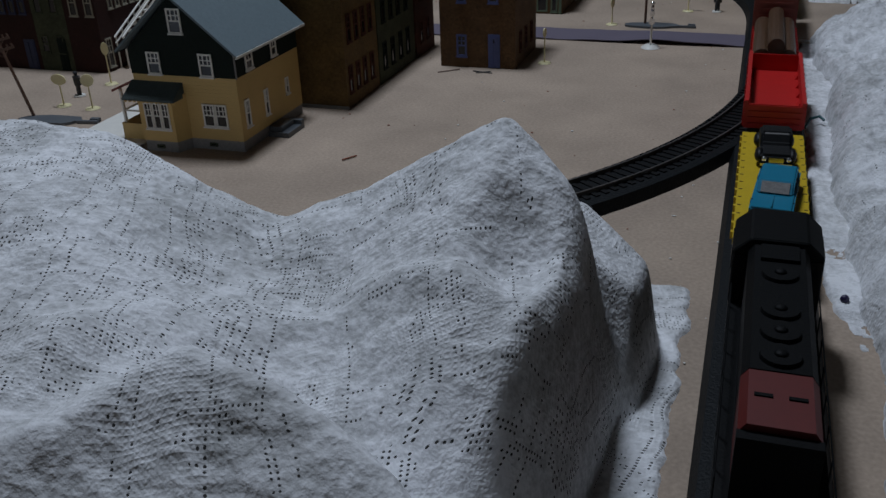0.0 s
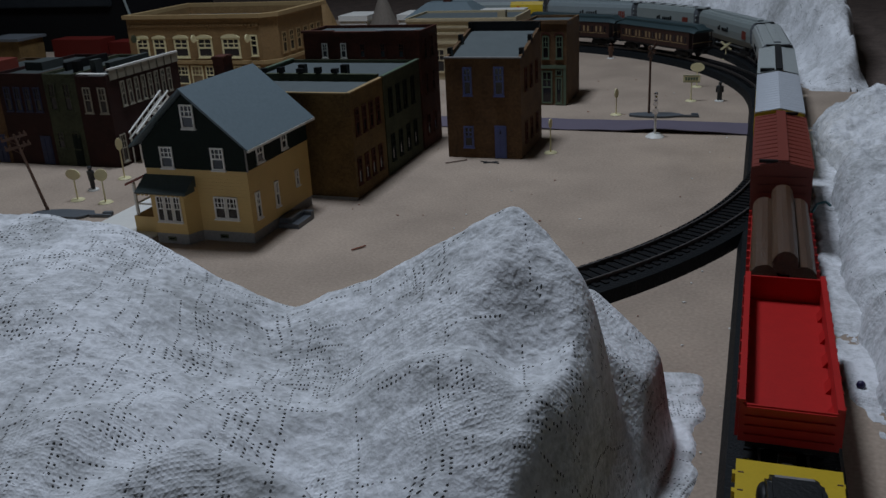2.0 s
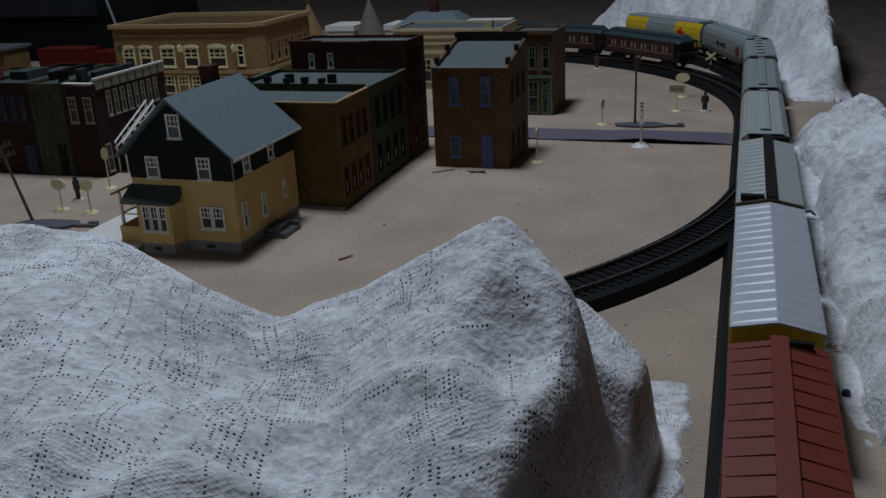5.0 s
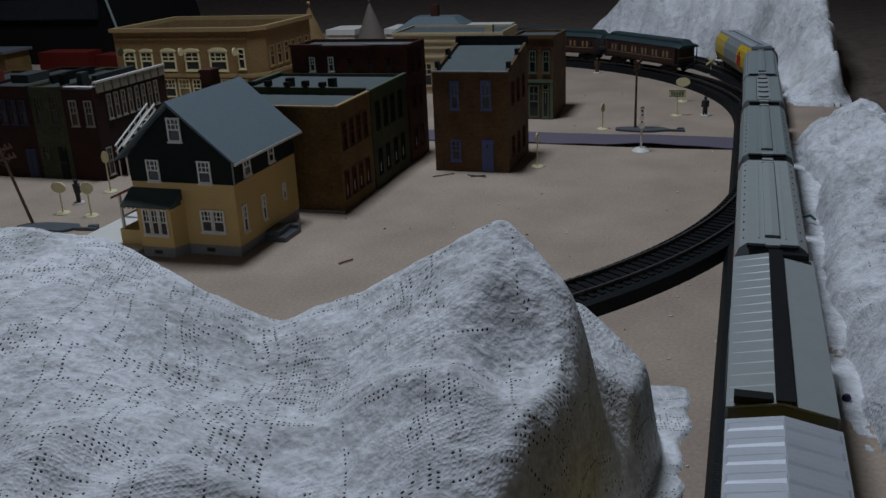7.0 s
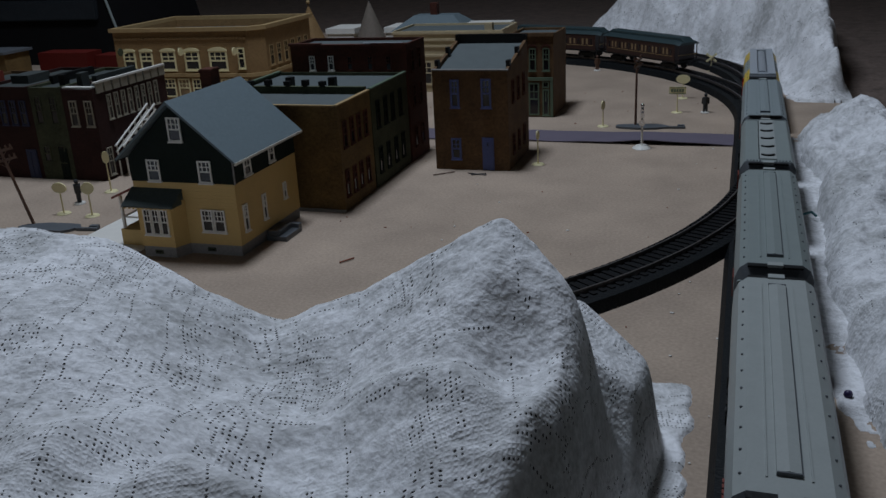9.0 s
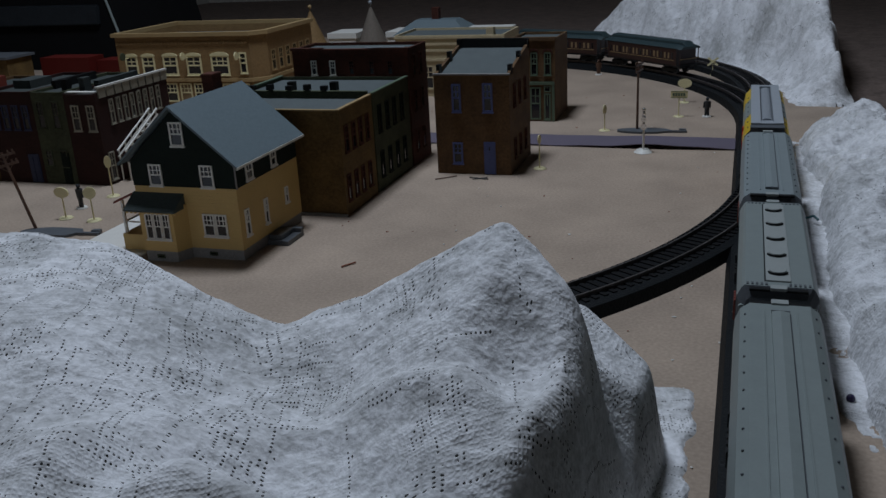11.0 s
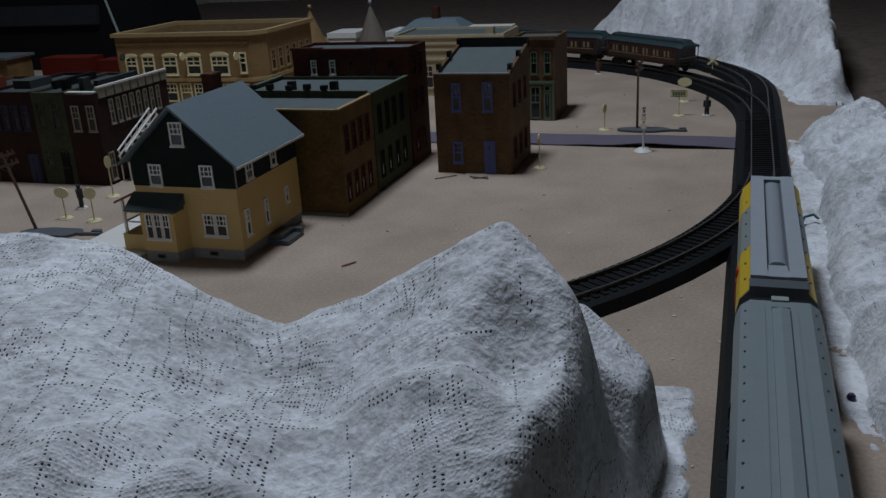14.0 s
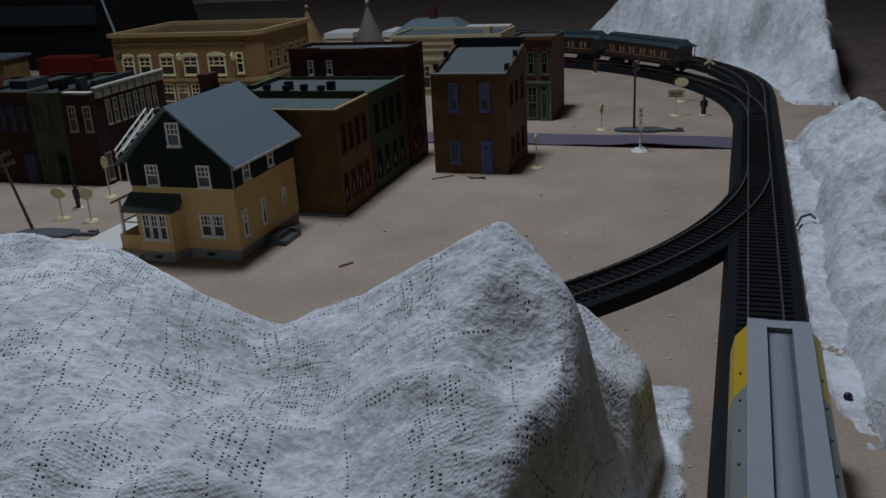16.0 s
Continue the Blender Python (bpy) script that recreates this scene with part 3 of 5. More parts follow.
def door(parent, face, plane, u0, u1, z1, material):
    bm = bmesh.new()
    face_box(bm, face, plane, u0, u1, 0.0006, z1, -0.0002, 0.0008)
    m = (u0 + u1) / 2
    q = (u1 - u0) * 0.12
    for a, b in ((0.08, 0.45), (0.52, 0.9)):
        face_box(bm, face, plane, u0 + q, m - q * 0.4, z1 * a, z1 * b, 0.0007, 0.0013)
        face_box(bm, face, plane, m + q * 0.4, u1 - q, z1 * a, z1 * b, 0.0007, 0.0013)
    return part("door", bm, material, parent)


def shell(parent, x0, x1, y0, y1, h, hb, wall, roof, rim=0.0022, drop=0.004):
    """Brick body; the roof lies a little below the parapet and runs from height h at the near wall to hb at the far one."""
    bm = bmesh.new()
    prism(bm, [(y0, 0), (y1, 0), (y1, hb - drop), (y0, h - drop)], x0, x1, "x")
    part("wall", bm, wall, parent)
    bm = bmesh.new()
    prism(bm, [(y0 + rim, h - drop + 0.0003), (y1 - rim, hb - drop + 0.0003), (y1 - rim, hb - drop + 0.0012), (y0 + rim, h - drop + 0.0012)], x0 + rim, x1 - rim, "x")
    part("roof", bm, roof, parent)
    bm = bmesh.new()
    for a, b in ((x0, x0 + rim), (x1 - rim, x1)):
        prism(bm, [(y0, h - drop), (y1, hb - drop), (y1, hb), (y0, h)], a, b, "x")
    box(bm, x0 + rim, x1 - rim, y0, y0 + rim, h - drop, h - 0.0006)
    box(bm, x0 + rim, x1 - rim, y1 - rim, y1, hb - drop, hb)
    part("parapet", bm, wall, parent)


def house():
    t = thing("wooden_house", "two-storey cream and dark green model house with slate roof", "house", group="model buildings")
    x0, x1, y0, y1 = -0.3985, -0.3185, 0.5115, 0.601
    bm = bmesh.new()
    box(bm, x0 + 0.0008, x1 - 0.0008, y0 + 0.0008, y1, 0, 0.0077)
    part("foundation", bm, STONE, t)
    bm = bmesh.new()
    box(bm, x0, x1, y0, y1, 0.0077, 0.0515)
    part("lower_wall", bm, CREAM, t, "cream clapboard lower walls")
    for k in range(17):
        z = 0.0095 + k * 0.00245
        bm = bmesh.new()
        box(bm, x0 - 0.00015, x1 + 0.00015, y0 - 0.00015, y1, z, z + 0.0018)
        part("clapboard", bm, CREAM, t)
    bm = bmesh.new()
    xm = (x0 + x1) / 2
    prism(bm, [(x0 - 0.0004, 0.0515), (x1 + 0.0004, 0.0515), (x1 + 0.0004, 0.069), (xm, 0.1055), (x0 - 0.0004, 0.069)], y0 - 0.0004, y1)
    part("upper_wall", bm, DKGREEN, t, "dark green shingled upper walls and gable")
    # roof: two thick slopes with overhang
    r0, r1 = y0 - 0.0065, y1 + 0.003
    for s, e in ((-1, x0 - 0.0065), (1, x1 + 0.0065)):
        bm = bmesh.new()
        prism(bm, [(xm, 0.1085), (e, 0.0685), (e, 0.0668), (xm, 0.1062)], r0, r1)
        part("roof", bm, SLATE, t)
        boxes("gutter", WHITE if s > 0 else DKGREEN, t, (e - 0.0006 if s > 0 else e - 0.0004, e + 0.0006 if s > 0 else e + 0.0002, r0, r1, 0.0664, 0.0681))
    boxes("chimney", BRICK_R, t, (xm - 0.014, xm - 0.005, 0.572, 0.584, 0.090, 0.1185), (xm - 0.0146, xm - 0.0044, 0.5714, 0.5846, 0.1165, 0.1180))
    tube_bm = bmesh.new()
    tube(tube_bm, (x1 + 0.0014, y0 - 0.0010, 0.0515), (x1 + 0.0014, y0 - 0.001, 0.067), 0.0006)
    tube(tube_bm, (x1 + 0.0014, y0 - 0.001, 0.067), (x1 + 0.0055, y0 - 0.004, 0.0675), 0.0006)
    part("downpipe", tube_bm, STONE, t)
    p = y0 - 0.0004
    window(t, "S", p, -0.3635, -0.3532, 0.0803, 0.0966, cols=3)
    window(t, "S", p, -0.3847, -0.3745, 0.0520, 0.0672, cols=3)
    window(t, "S", p, -0.3444, -0.3342, 0.0520, 0.0675, cols=3)
    window(t, "S", y0 - 0.0002, -0.3472, -0.3382, 0.0170, 0.0330, cols=3)
    window(t, "S", y0 - 0.0002, -0.3376, -0.3286, 0.0170, 0.0330, cols=3)
    # bay with its little roof
    bm = bmesh.new()
    prism(bm, [(-0.3965, y0), (-0.3905, y0 - 0.011), (-0.3640, y0 - 0.011), (-0.3590, y0)], 0.0077, 0.0395, "z")
    bay = part("bay", bm, CREAM, t)
    bm = bmesh.new()
    prism(bm, [(-0.3962, y0), (-0.3900, y0 - 0.0105), (-0.3645, y0 - 0.0105), (-0.3595, y0)], 0, 0.0077, "z")
    part("bay_foundation", bm, STONE, t)
    bm = bmesh.new()
    prism(bm, [(y0, 0.047), (y0 - 0.0145, 0.0378), (y0 - 0.0145, 0.0366), (y0, 0.0366)], -0.4005, -0.3600, "x")
    part("bay_roof", bm, AWNING, t)
    for k in range(12):
        u = -0.3995 + k * 0.0035
        boxes("bay_dentil", CREAM, t, (u, u + 0.0014, y0 - 0.0135, y0 - 0.012, 0.0352, 0.0366))
    for k in range(3):
        u = -0.3862 + k * 0.0067
        window(bay, "S", y0 - 0.011, u, u + 0.0060, 0.0165, 0.0350, cols=2, rim=0.0009)
    for u in (-0.381, -0.346):
        window(t, "S", y0 - 0.0105 if u < -0.36 else y0 + 0.0008, u, u + 0.006, 0.0025, 0.0052, BRICK_G, 2, 1, 0.0008, False, name="cellar_window")
    # east side
    q = x1 + 0.0004
    window(t, "E", q, 0.5250, 0.5345, 0.0535, 0.0660, cols=2)
    window(t, "E", q, 0.5606, 0.5686, 0.0540, 0.0660, cols=2)
    q = x1 + 0.0002
    window(t, "E", q, 0.5176, 0.5235, 0.0160, 0.0350, cols=2)
    window(t, "E", q, 0.5446, 0.5500, 0.0160, 0.0345, cols=2)
    window(t, "E", q, 0.5766, 0.5815, 0.0220, 0.0342, cols=2)
    boxes("steps", DGREY, t, (x1, x1 + 0.016, 0.545, 0.566, 0, 0.0035), (x1, x1 + 0.010, 0.547, 0.566, 0.0035, 0.0070), (x1 + 0.004, x1 + 0.016, 0.566, 0.570, 0, 0.0065))
    # side porch
    bm = bmesh.new()
    prism(bm, [(x0, 0.0475), (x0 - 0.024, 0.0372), (x0 - 0.024, 0.0355), (x0, 0.0455)], y0 + 0.004, y1 - 0.008)
    part("porch_roof", bm, REDB, t, "weathered red-brown porch roof")
    boxes("porch_deck", CREAM, t, (x0 - 0.022, x0, y0 + 0.006, y1 - 0.01, 0, 0.0125), bevel=0.0003)
    for v in (y0 + 0.008, (y0 + y1) / 2, y1 - 0.012):
        boxes("porch_post", WHITE, t, (x0 - 0.0212, x0 - 0.0194, v, v + 0.0018, 0.0125, 0.0370))
    boxes("porch_rail", WHITE, t, (x0 - 0.0208, x0 - 0.0198, y0 + 0.009, y1 - 0.012, 0.0205, 0.0215), (x0 - 0.019, x0, y0 + 0.0084, y0 + 0.0094, 0.0205, 0.0215))
    # balcony above the porch
    boxes("balcony_roof", WHITE, t, (x0 - 0.0165, x0, y0 + 0.02, y0 + 0.04, 0.0595, 0.0612), bevel=0.0004)
    for u in (x0 - 0.0155, x0 - 0.0095, x0 - 0.0035):
        boxes("balcony_post", WHITE, t, (u, u + 0.0010, y0 + 0.0208, y0 + 0.0218, 0.041, 0.0595))
    boxes("balcony_rail", WHITE, t, (x0 - 0.0155, x0, y0 + 0.0207, y0 + 0.0213, 0.050, 0.0507), (x0 - 0.0155, x0 - 0.0149, y0 + 0.0208, y0 + 0.039, 0.050, 0.0507))


def blue_window_building():
    t = thing("brick_building", "two-storey red-brown brick building with blue windows and door", "building", group="model buildings")
    x0, x1, y0, y1 = -0.2565, -0.1887, 0.7515, 0.830
    shell(t, x0, x1, y0, y1, 0.0885, 0.105, BRICK_A, TAR, 0.0026, 0.005)
    boxes("coping", STONE, t, (x0 - 0.0005, x1 + 0.0005, y0 - 0.0008, y0 + 0.003, 0.0880, 0.0892))
    n = 3
    for side in (x0, x1 - 0.0034):
        for k in range(n):
            v = y0 + 0.012 + (y1 - y0 - 0.014) * k / (n - 1)
            z = 0.0885 + 0.0165 * (v - y0) / (y1 - y0)
            boxes("pier", BLACK, t, (side, side + 0.0034, v - 0.003, v + 0.003, z - 0.004, z + 0.0045), bevel=0.0003)
    boxes("far_parapet", BLACK, t, (x0, x1, y1 - 0.003, y1 + 0.001, 0.100, 0.1095))
    window(t, "S", y0, -0.2404, -0.2322, 0.0560, 0.0805, BLUEFRAME, 2, 2, 0.0016)
    window(t, "S", y0, -0.2125, -0.2035, 0.0560, 0.0812, BLUEFRAME, 2, 2, 0.0016)
    window(t, "S", y0, -0.2415, -0.2322, 0.0095, 0.0287, BLUEFRAME, 2, 2, 0.0016)
    door(t, "S", y0, -0.2128, -0.2024, 0.0297, BLUEFRAME)
    window(t, "S", y0 - 0.0009, -0.2112, -0.2040, 0.0215, 0.0275, BLUEFRAME, 2, 1, 0.0009, False, name="transom")
    for v in (0.765, 0.785, 0.806):
        window(t, "E", x1, v, v + 0.008, 0.058, 0.078, BRICK_R, 2, 2, 0.0012)
        window(t, "E", x1, v, v + 0.008, 0.012, 0.030, BRICK_R, 2, 2, 0.0012)


def row_building(name, label, x0, x1, y0, y1, h, wall, wins, frame_mat, roof=None, hb=None):
    t = thing(name, label, "building", group="model buildings")
    shell(t, x0, x1, y0, y1, h, hb or h, wall, roof or TAR)
    for w in wins:
        face, u0, u1, z0, z1 = w[:5]
        window(t, face, x1 if face == "E" else y0, u0, u1, z0, z1, *(w[5:] or (frame_mat, 2, 2, 0.0012)))
    return t


def middle_row():
    x0, x1 = -0.415, -0.2875
    wins = [("E", v, v + 0.0075, 0.0495, 0.0705) for v in (0.6235, 0.6375, 0.6510, 0.6655)] + [("E", v, v + 0.0075, 0.0110, 0.0322) for v in (0.6215, 0.6360, 0.6495, 0.6645)]
    t = row_building("brick_building", "two-storey tan-brown brick building with grey flat roof", x0, x1, 0.617, 0.682, 0.0835, BRICK_M, wins, BRICK_R)
    boxes("coping", BUFF, t, (x1 - 0.0026, x1 + 0.0006, 0.6165, 0.682, 0.0835, 0.0845))
    boxes("coping", BUFF, t, (-0.365, x1 - 0.0026, 0.6165, 0.6195, 0.0832, 0.0842))
    boxes("pilaster", BRICK_M, t, (-0.2935, x1 + 0.0006, 0.6162, 0.6195, 0, 0.083))
    boxes("plinth", STONE, t, (x0 + 0.001, x1 + 0.001, 0.6150, 0.6168, 0, 0.0022))
    boxes("party_wall", BRICK_G, t, (x0, x1 - 0.003, 0.6795, 0.6835, 0.079, 0.0868))
    for k, u in enumerate((-0.398, -0.381, -0.363, -0.3465, -0.331)):
        boxes("chimney", BLACK, t, (u, u + 0.0052, 0.679, 0.684, 0.0875, 0.0910 + 0.001 * (k % 2)), bevel=0.0004)
    wins = [("E", v, v + 0.0080, 0.0495, 0.0730) for v in (0.6930, 0.7105, 0.7275, 0.7465)] + [("E", v, v + 0.0080, 0.0110, 0.0335) for v in (0.6930, 0.7110, 0.7300, 0.7480)]
    t = row_building("brick_building", "two-storey olive green brick building with grey flat roof", x0, x1, 0.6845, 0.7705, 0.0838, BRICK_G, wins, DKGREEN)
    boxes("coping", GREENFRAME, t, (x1 - 0.0026, x1 + 0.0006, 0.6845, 0.7705, 0.0838, 0.0848))
    boxes("coping", GREENFRAME, t, (x0 - 0.0006, x0 + 0.003, 0.6845, 0.7705, 0.0838, 0.0850))
    for k, u in enumerate((-0.374, -0.334)):
        boxes("chimney", BLACK, t, (u, u + 0.006, 0.704, 0.710, 0.080, 0.0900), bevel=0.0004)
    wins = [("S", u, u + 0.0058, 0.0850, 0.0985, WHITE if k < 2 else BRICK_R, 2, 2, 0.001) for k, u in enumerate((-0.3830, -0.3640, -0.345, -0.325, -0.307))]
    wins += [("E", v, v + 0.008, z, z + 0.02) for v in (0.782, 0.80) for z in (0.012, 0.05, 0.082)]
    t = row_building("brick_building", "three-storey dark red brick building behind the flat roofs", -0.4015, -0.2865, 0.772, 0.822, 0.1085, BRICK_R, wins, BRICK_R)
    boxes("cornice", BRICK_R, t, (-0.4025, -0.3700, 0.7700, 0.775, 0.1075, 0.1098), (-0.370, -0.320, 0.7706, 0.775, 0.1070, 0.1088), (-0.320, -0.2855, 0.7706, 0.775, 0.1072, 0.1094), bevel=0.0003)
    boxes("cornice_cap", LGREY, t, (-0.328, -0.290, 0.7712, 0.7745, 0.1095, 0.1100))


def arch_building():
    t = thing("brick_building", "brown brick shop with arched windows and green shopfront", "building", group="model buildings")
    x0, x1, y0, y1 = -0.244, -0.1935, 0.977, 1.05
    shell(t, x0, x1, y0, y1, 0.0900, 0.089, BRICK_A, TAR)
    boxes("cornice", BRICK_A, t, (x0 - 0.001, x1 + 0.001, y0 - 0.002, y0 + 0.003, 0.0880, 0.0918), bevel=0.0004)
    for u in (-0.2205, -0.2055):
        w = window(t, "S", y0, u, u + 0.0078, 0.0510, 0.0755, GREENFRAME, 2, 2, 0.0013)
        bm = bmesh.new()
        arch = [(u + 0.0039 + r * math.cos(a), 0.0740 + r * math.sin(a)) for r, seq in ((0.0058, range(9)), (0.0040, range(8, -1, -1))) for a in (math.pi * i / 8 for i in seq)]
        prism(bm, arch, y0 - 0.0012, y0)
        part("arch", bm, BRICK_R, w)
    boxes("shopfront", GREENFRAME, t, (-0.240, -0.1942, y0 - 0.0015, y0, 0.0405, 0.0440), (-0.1972, -0.1942, y0 - 0.0012, y0, 0, 0.0405), (-0.240, -0.2330, y0 - 0.0012, y0, 0, 0.0405))
    window(t, "S", y0, -0.2215, -0.2095, 0.002, 0.038, GREENFRAME, 2, 2, 0.0016, False)
    window(t, "S", y0, -0.2060, -0.1985, 0.002, 0.031, GREENFRAME, 2, 1, 0.0016)
    window(t, "S", y0, -0.2060, -0.1985, 0.0325, 0.0395, GREENFRAME, 2, 1, 0.0013, False, name="transom")


def west_row():
    y0, y1 = 0.671, 0.782
    # dark red corner building
    wins = [("S", -0.5775, -0.5690, 0.0510, 0.0745), ("S", -0.5610, -0.5525, 0.0510, 0.0745)]
    wins += [("E", 0.6885 + k * 0.0104, 0.6885 + k * 0.0104 + 0.0062, 0.0540, 0.0770) for k in range(8)]
    wins += [("E", 0.676, 0.684, 0.0040, 0.0300)]
    t = row_building("brick_building", "dark red brick corner building with pale cornice", -0.5840, -0.5500, y0, y1, 0.0850, BRICK_D, wins, DARKCREAM, DARKTAR)
    boxes("cornice", WHITE, t, (-0.5515, -0.5482, y0 + 0.004, y1, 0.0888, 0.0905))
    for k in range(9):
        v = y0 + 0.005 + k * 0.0120
        boxes("cornice_panel", DARKCREAM, t, (-0.5500, -0.5488, v, v + 0.0098, 0.0800, 0.0888))
    boxes("roof_ledge", WHITE, t, (-0.5830, -0.5520, y0 + 0.002, y0 + 0.008, 0.0852, 0.0862))
    boxes("roof_box", DARKTAR, t, (-0.580, -0.574, 0.690, 0.70, 0.081, 0.096), bevel=0.0004)
    boxes("roof_box", DARKTAR, t, (-0.571, -0.566, 0.70, 0.76, 0.081, 0.092), bevel=0.0004)
    wins = [("S", u, u + 0.0085, z, z + h) for u in (-0.6160, -0.5995) for z, h in ((0.0525, 0.0255), (0.0165, 0.016))]
    t = row_building("brick_building", "olive green brick building in the town row", -0.6200, -0.5842, y0, y1, 0.0868, BRICK_G, wins, BRICK_G, DARKTAR)
    door(t, "S", y0, -0.5985, -0.5895, 0.030, DKGREEN)
    boxes("roof_ledge", DARKTAR, t, (-0.6185, -0.586, y0 + 0.0025, y0 + 0.010, 0.0834, 0.0850))
    boxes("chimney", BLACK, t, (-0.600, -0.594, 0.690, 0.697, 0.082, 0.0945), bevel=0.0004)
    boxes("roof_box", BLACK, t, (-0.6195, -0.615, 0.70, 0.76, 0.082, 0.0915), bevel=0.0004)
    for i, (a, b) in enumerate(((-0.674, -0.6202), (-0.73, -0.6742), (-0.80, -0.7302))):
        wins = [("S", a + 0.006 + k * 0.0115, a + 0.0135 + k * 0.0115, 0.0510, 0.0740) for k in range(4)]
        t = row_building("brick_building", "dark brown brick building with blue windows in the town row", a, b, y0, y1 - 0.01 * i, 0.0870 - 0.002 * i, BRICK_D if i != 1 else BRICK_A, wins, DARKBLUE, DARKTAR)
        door(t, "S", y0, b - 0.016, b - 0.004, 0.028, DARKBLUE)
        boxes("roof_ledge", DARKTAR, t, (a + 0.004, b - 0.004, y0 + 0.003, y0 + 0.016, 0.0835 - 0.002 * i, 0.0845 - 0.002 * i))
        boxes("roof_box", REDB if i else DARKTAR, t, (a + 0.01, a + 0.03, 0.70, 0.73, 0.08, 0.092), bevel=0.0005)
    # fire stairs behind the corner building
    t = thing("fire_stairs", "pale cream zigzag stairs beside the corner building", "stairs")
    for k in range(6):
        boxes("tread", WHITE, t, (-0.5485, -0.5395, 0.690 + k * 0.009, 0.699 + k * 0.009, 0.020 + k * 0.0045, 0.0215 + k * 0.0045))
    for x in (-0.5485, -0.5400):
        for z in (0.0290, 0.0235):
            bm = bmesh.new()
            tube(bm, (x, 0.688, z), (x, 0.745, z + 0.0285), 0.0009)
            part("handrail", bm, WHITE, t)
        for k in range(6):
            v = 0.690 + k * 0.0105
            bm = bmesh.new()
            tube(bm, (x, v, 0.0), (x, v, 0.030 + k * 0.0052), 0.0008)
            part("stair_post", bm, WHITE, t)


def cream_building():
    t = thing("corner_block", "large buff brick corner block with cream windows", "building", group="model buildings")
    y0 = 1.05
    outline = [(-0.81, y0), (-0.606, y0), (-0.590, y0 + 0.018), (-0.590, 1.20), (-0.81, 1.20)]
    bm = bmesh.new()
    prism(bm, outline, 0, 0.0800, "z")
    part("wall", bm, BRICK_T, t)

    def ring(name, off, z0, z1, material):
        bm = bmesh.new()
        out = [(-0.81 - off, y0 - off), (-0.606 + off * 0.5, y0 - off), (-0.590 + off, y0 + 0.018 - off * 0.5), (-0.590 + off, 1.20 + off), (-0.81 - off, 1.20 + off)]
        for i in range(5):
            a, b = out[i], out[(i + 1) % 5]
            c, d = outline[i], outline[(i + 1) % 5]
            cen = Vector((-0.70, 1.125))
            ci, di = [Vector(v) + (cen - Vector(v)).normalized() * 0.005 for v in (c, d)]
            prism(bm, [a, b, tuple(di), tuple(ci)], z0, z1, "z")
        part(name, bm, material, t)

    ring("parapet", 0.0, 0.0800, 0.0905, BRICK_T)
    ring("cornice", 0.0035, 0.0905, 0.0955, BUFF)
    ring("string_course", 0.0025, 0.0315, 0.0360, BUFF)
    boxes("roof", TAR, t, (-0.805, -0.60, y0 + 0.006, 1.195, 0.0800, 0.0806))
    for u0, u1, n in ((-0.7985, -0.7790, 2), (-0.772, -0.752, 2), (-0.7390, -0.7165, 2), (-0.7030, -0.6800, 2), (-0.6655, -0.6385, 3)):
        w = window(t, "S", y0, u0, u1, 0.0395, 0.0655, IVORY, n, 2, 0.0024)
        bm = bmesh.new()
        m, r = (u0 + u1) / 2, (u1 - u0) / 2 + 0.001
        prism(bm, [(m + r * math.cos(math.pi * i / 8), 0.0650 + 0.35 * r * math.sin(math.pi * i / 8)) for i in range(9)], y0 - 0.0014, y0)
        part("arch", bm, IVORY, w)
    window(t, "S", y0 - 0.0005, -0.6225, -0.6120, 0.042, 0.069, IVORY, 1, 2, 0.0018)
    for k in range(6):
        v = 1.075 + k * 0.0205
        window(t, "E", -0.590, v, v + 0.012, 0.042, 0.069, BUFF, 2, 2, 0.0016)
    for k in range(9):
        u = -0.806 + k * 0.022
        window(t, "S", y0, u, u + 0.018, 0.004, 0.029, IVORY, 3, 2, 0.0018, False, WARM if k % 3 == 1 else None, name="shop_window")
    for k in range(38):
        u = -0.808 + k * 0.0053
        boxes("dentil", BRICK_T, t, (u, u + 0.003, y0 - 0.0016, y0, 0.0800, 0.0830))
    for k, u in enumerate((-0.793, -0.70, -0.62)):
        s = thing("wall_sign", "small ivory disc sign bracketed to the corner block", "sign", group="bracket signs")
        bm = bmesh.new()
        tube(bm, (u, y0, 0.0625), (u, y0 - 0.012, 0.0635), 0.0008)
        part("bracket", bm, IVORY, s)
        bm = bmesh.new()
        tube(bm, (u - 0.0008, y0 - 0.012, 0.066), (u + 0.0008, y0 - 0.012, 0.066), 0.0052, seg=14)
        part("disc", bm, IVORY if k else BRICK_G, s)


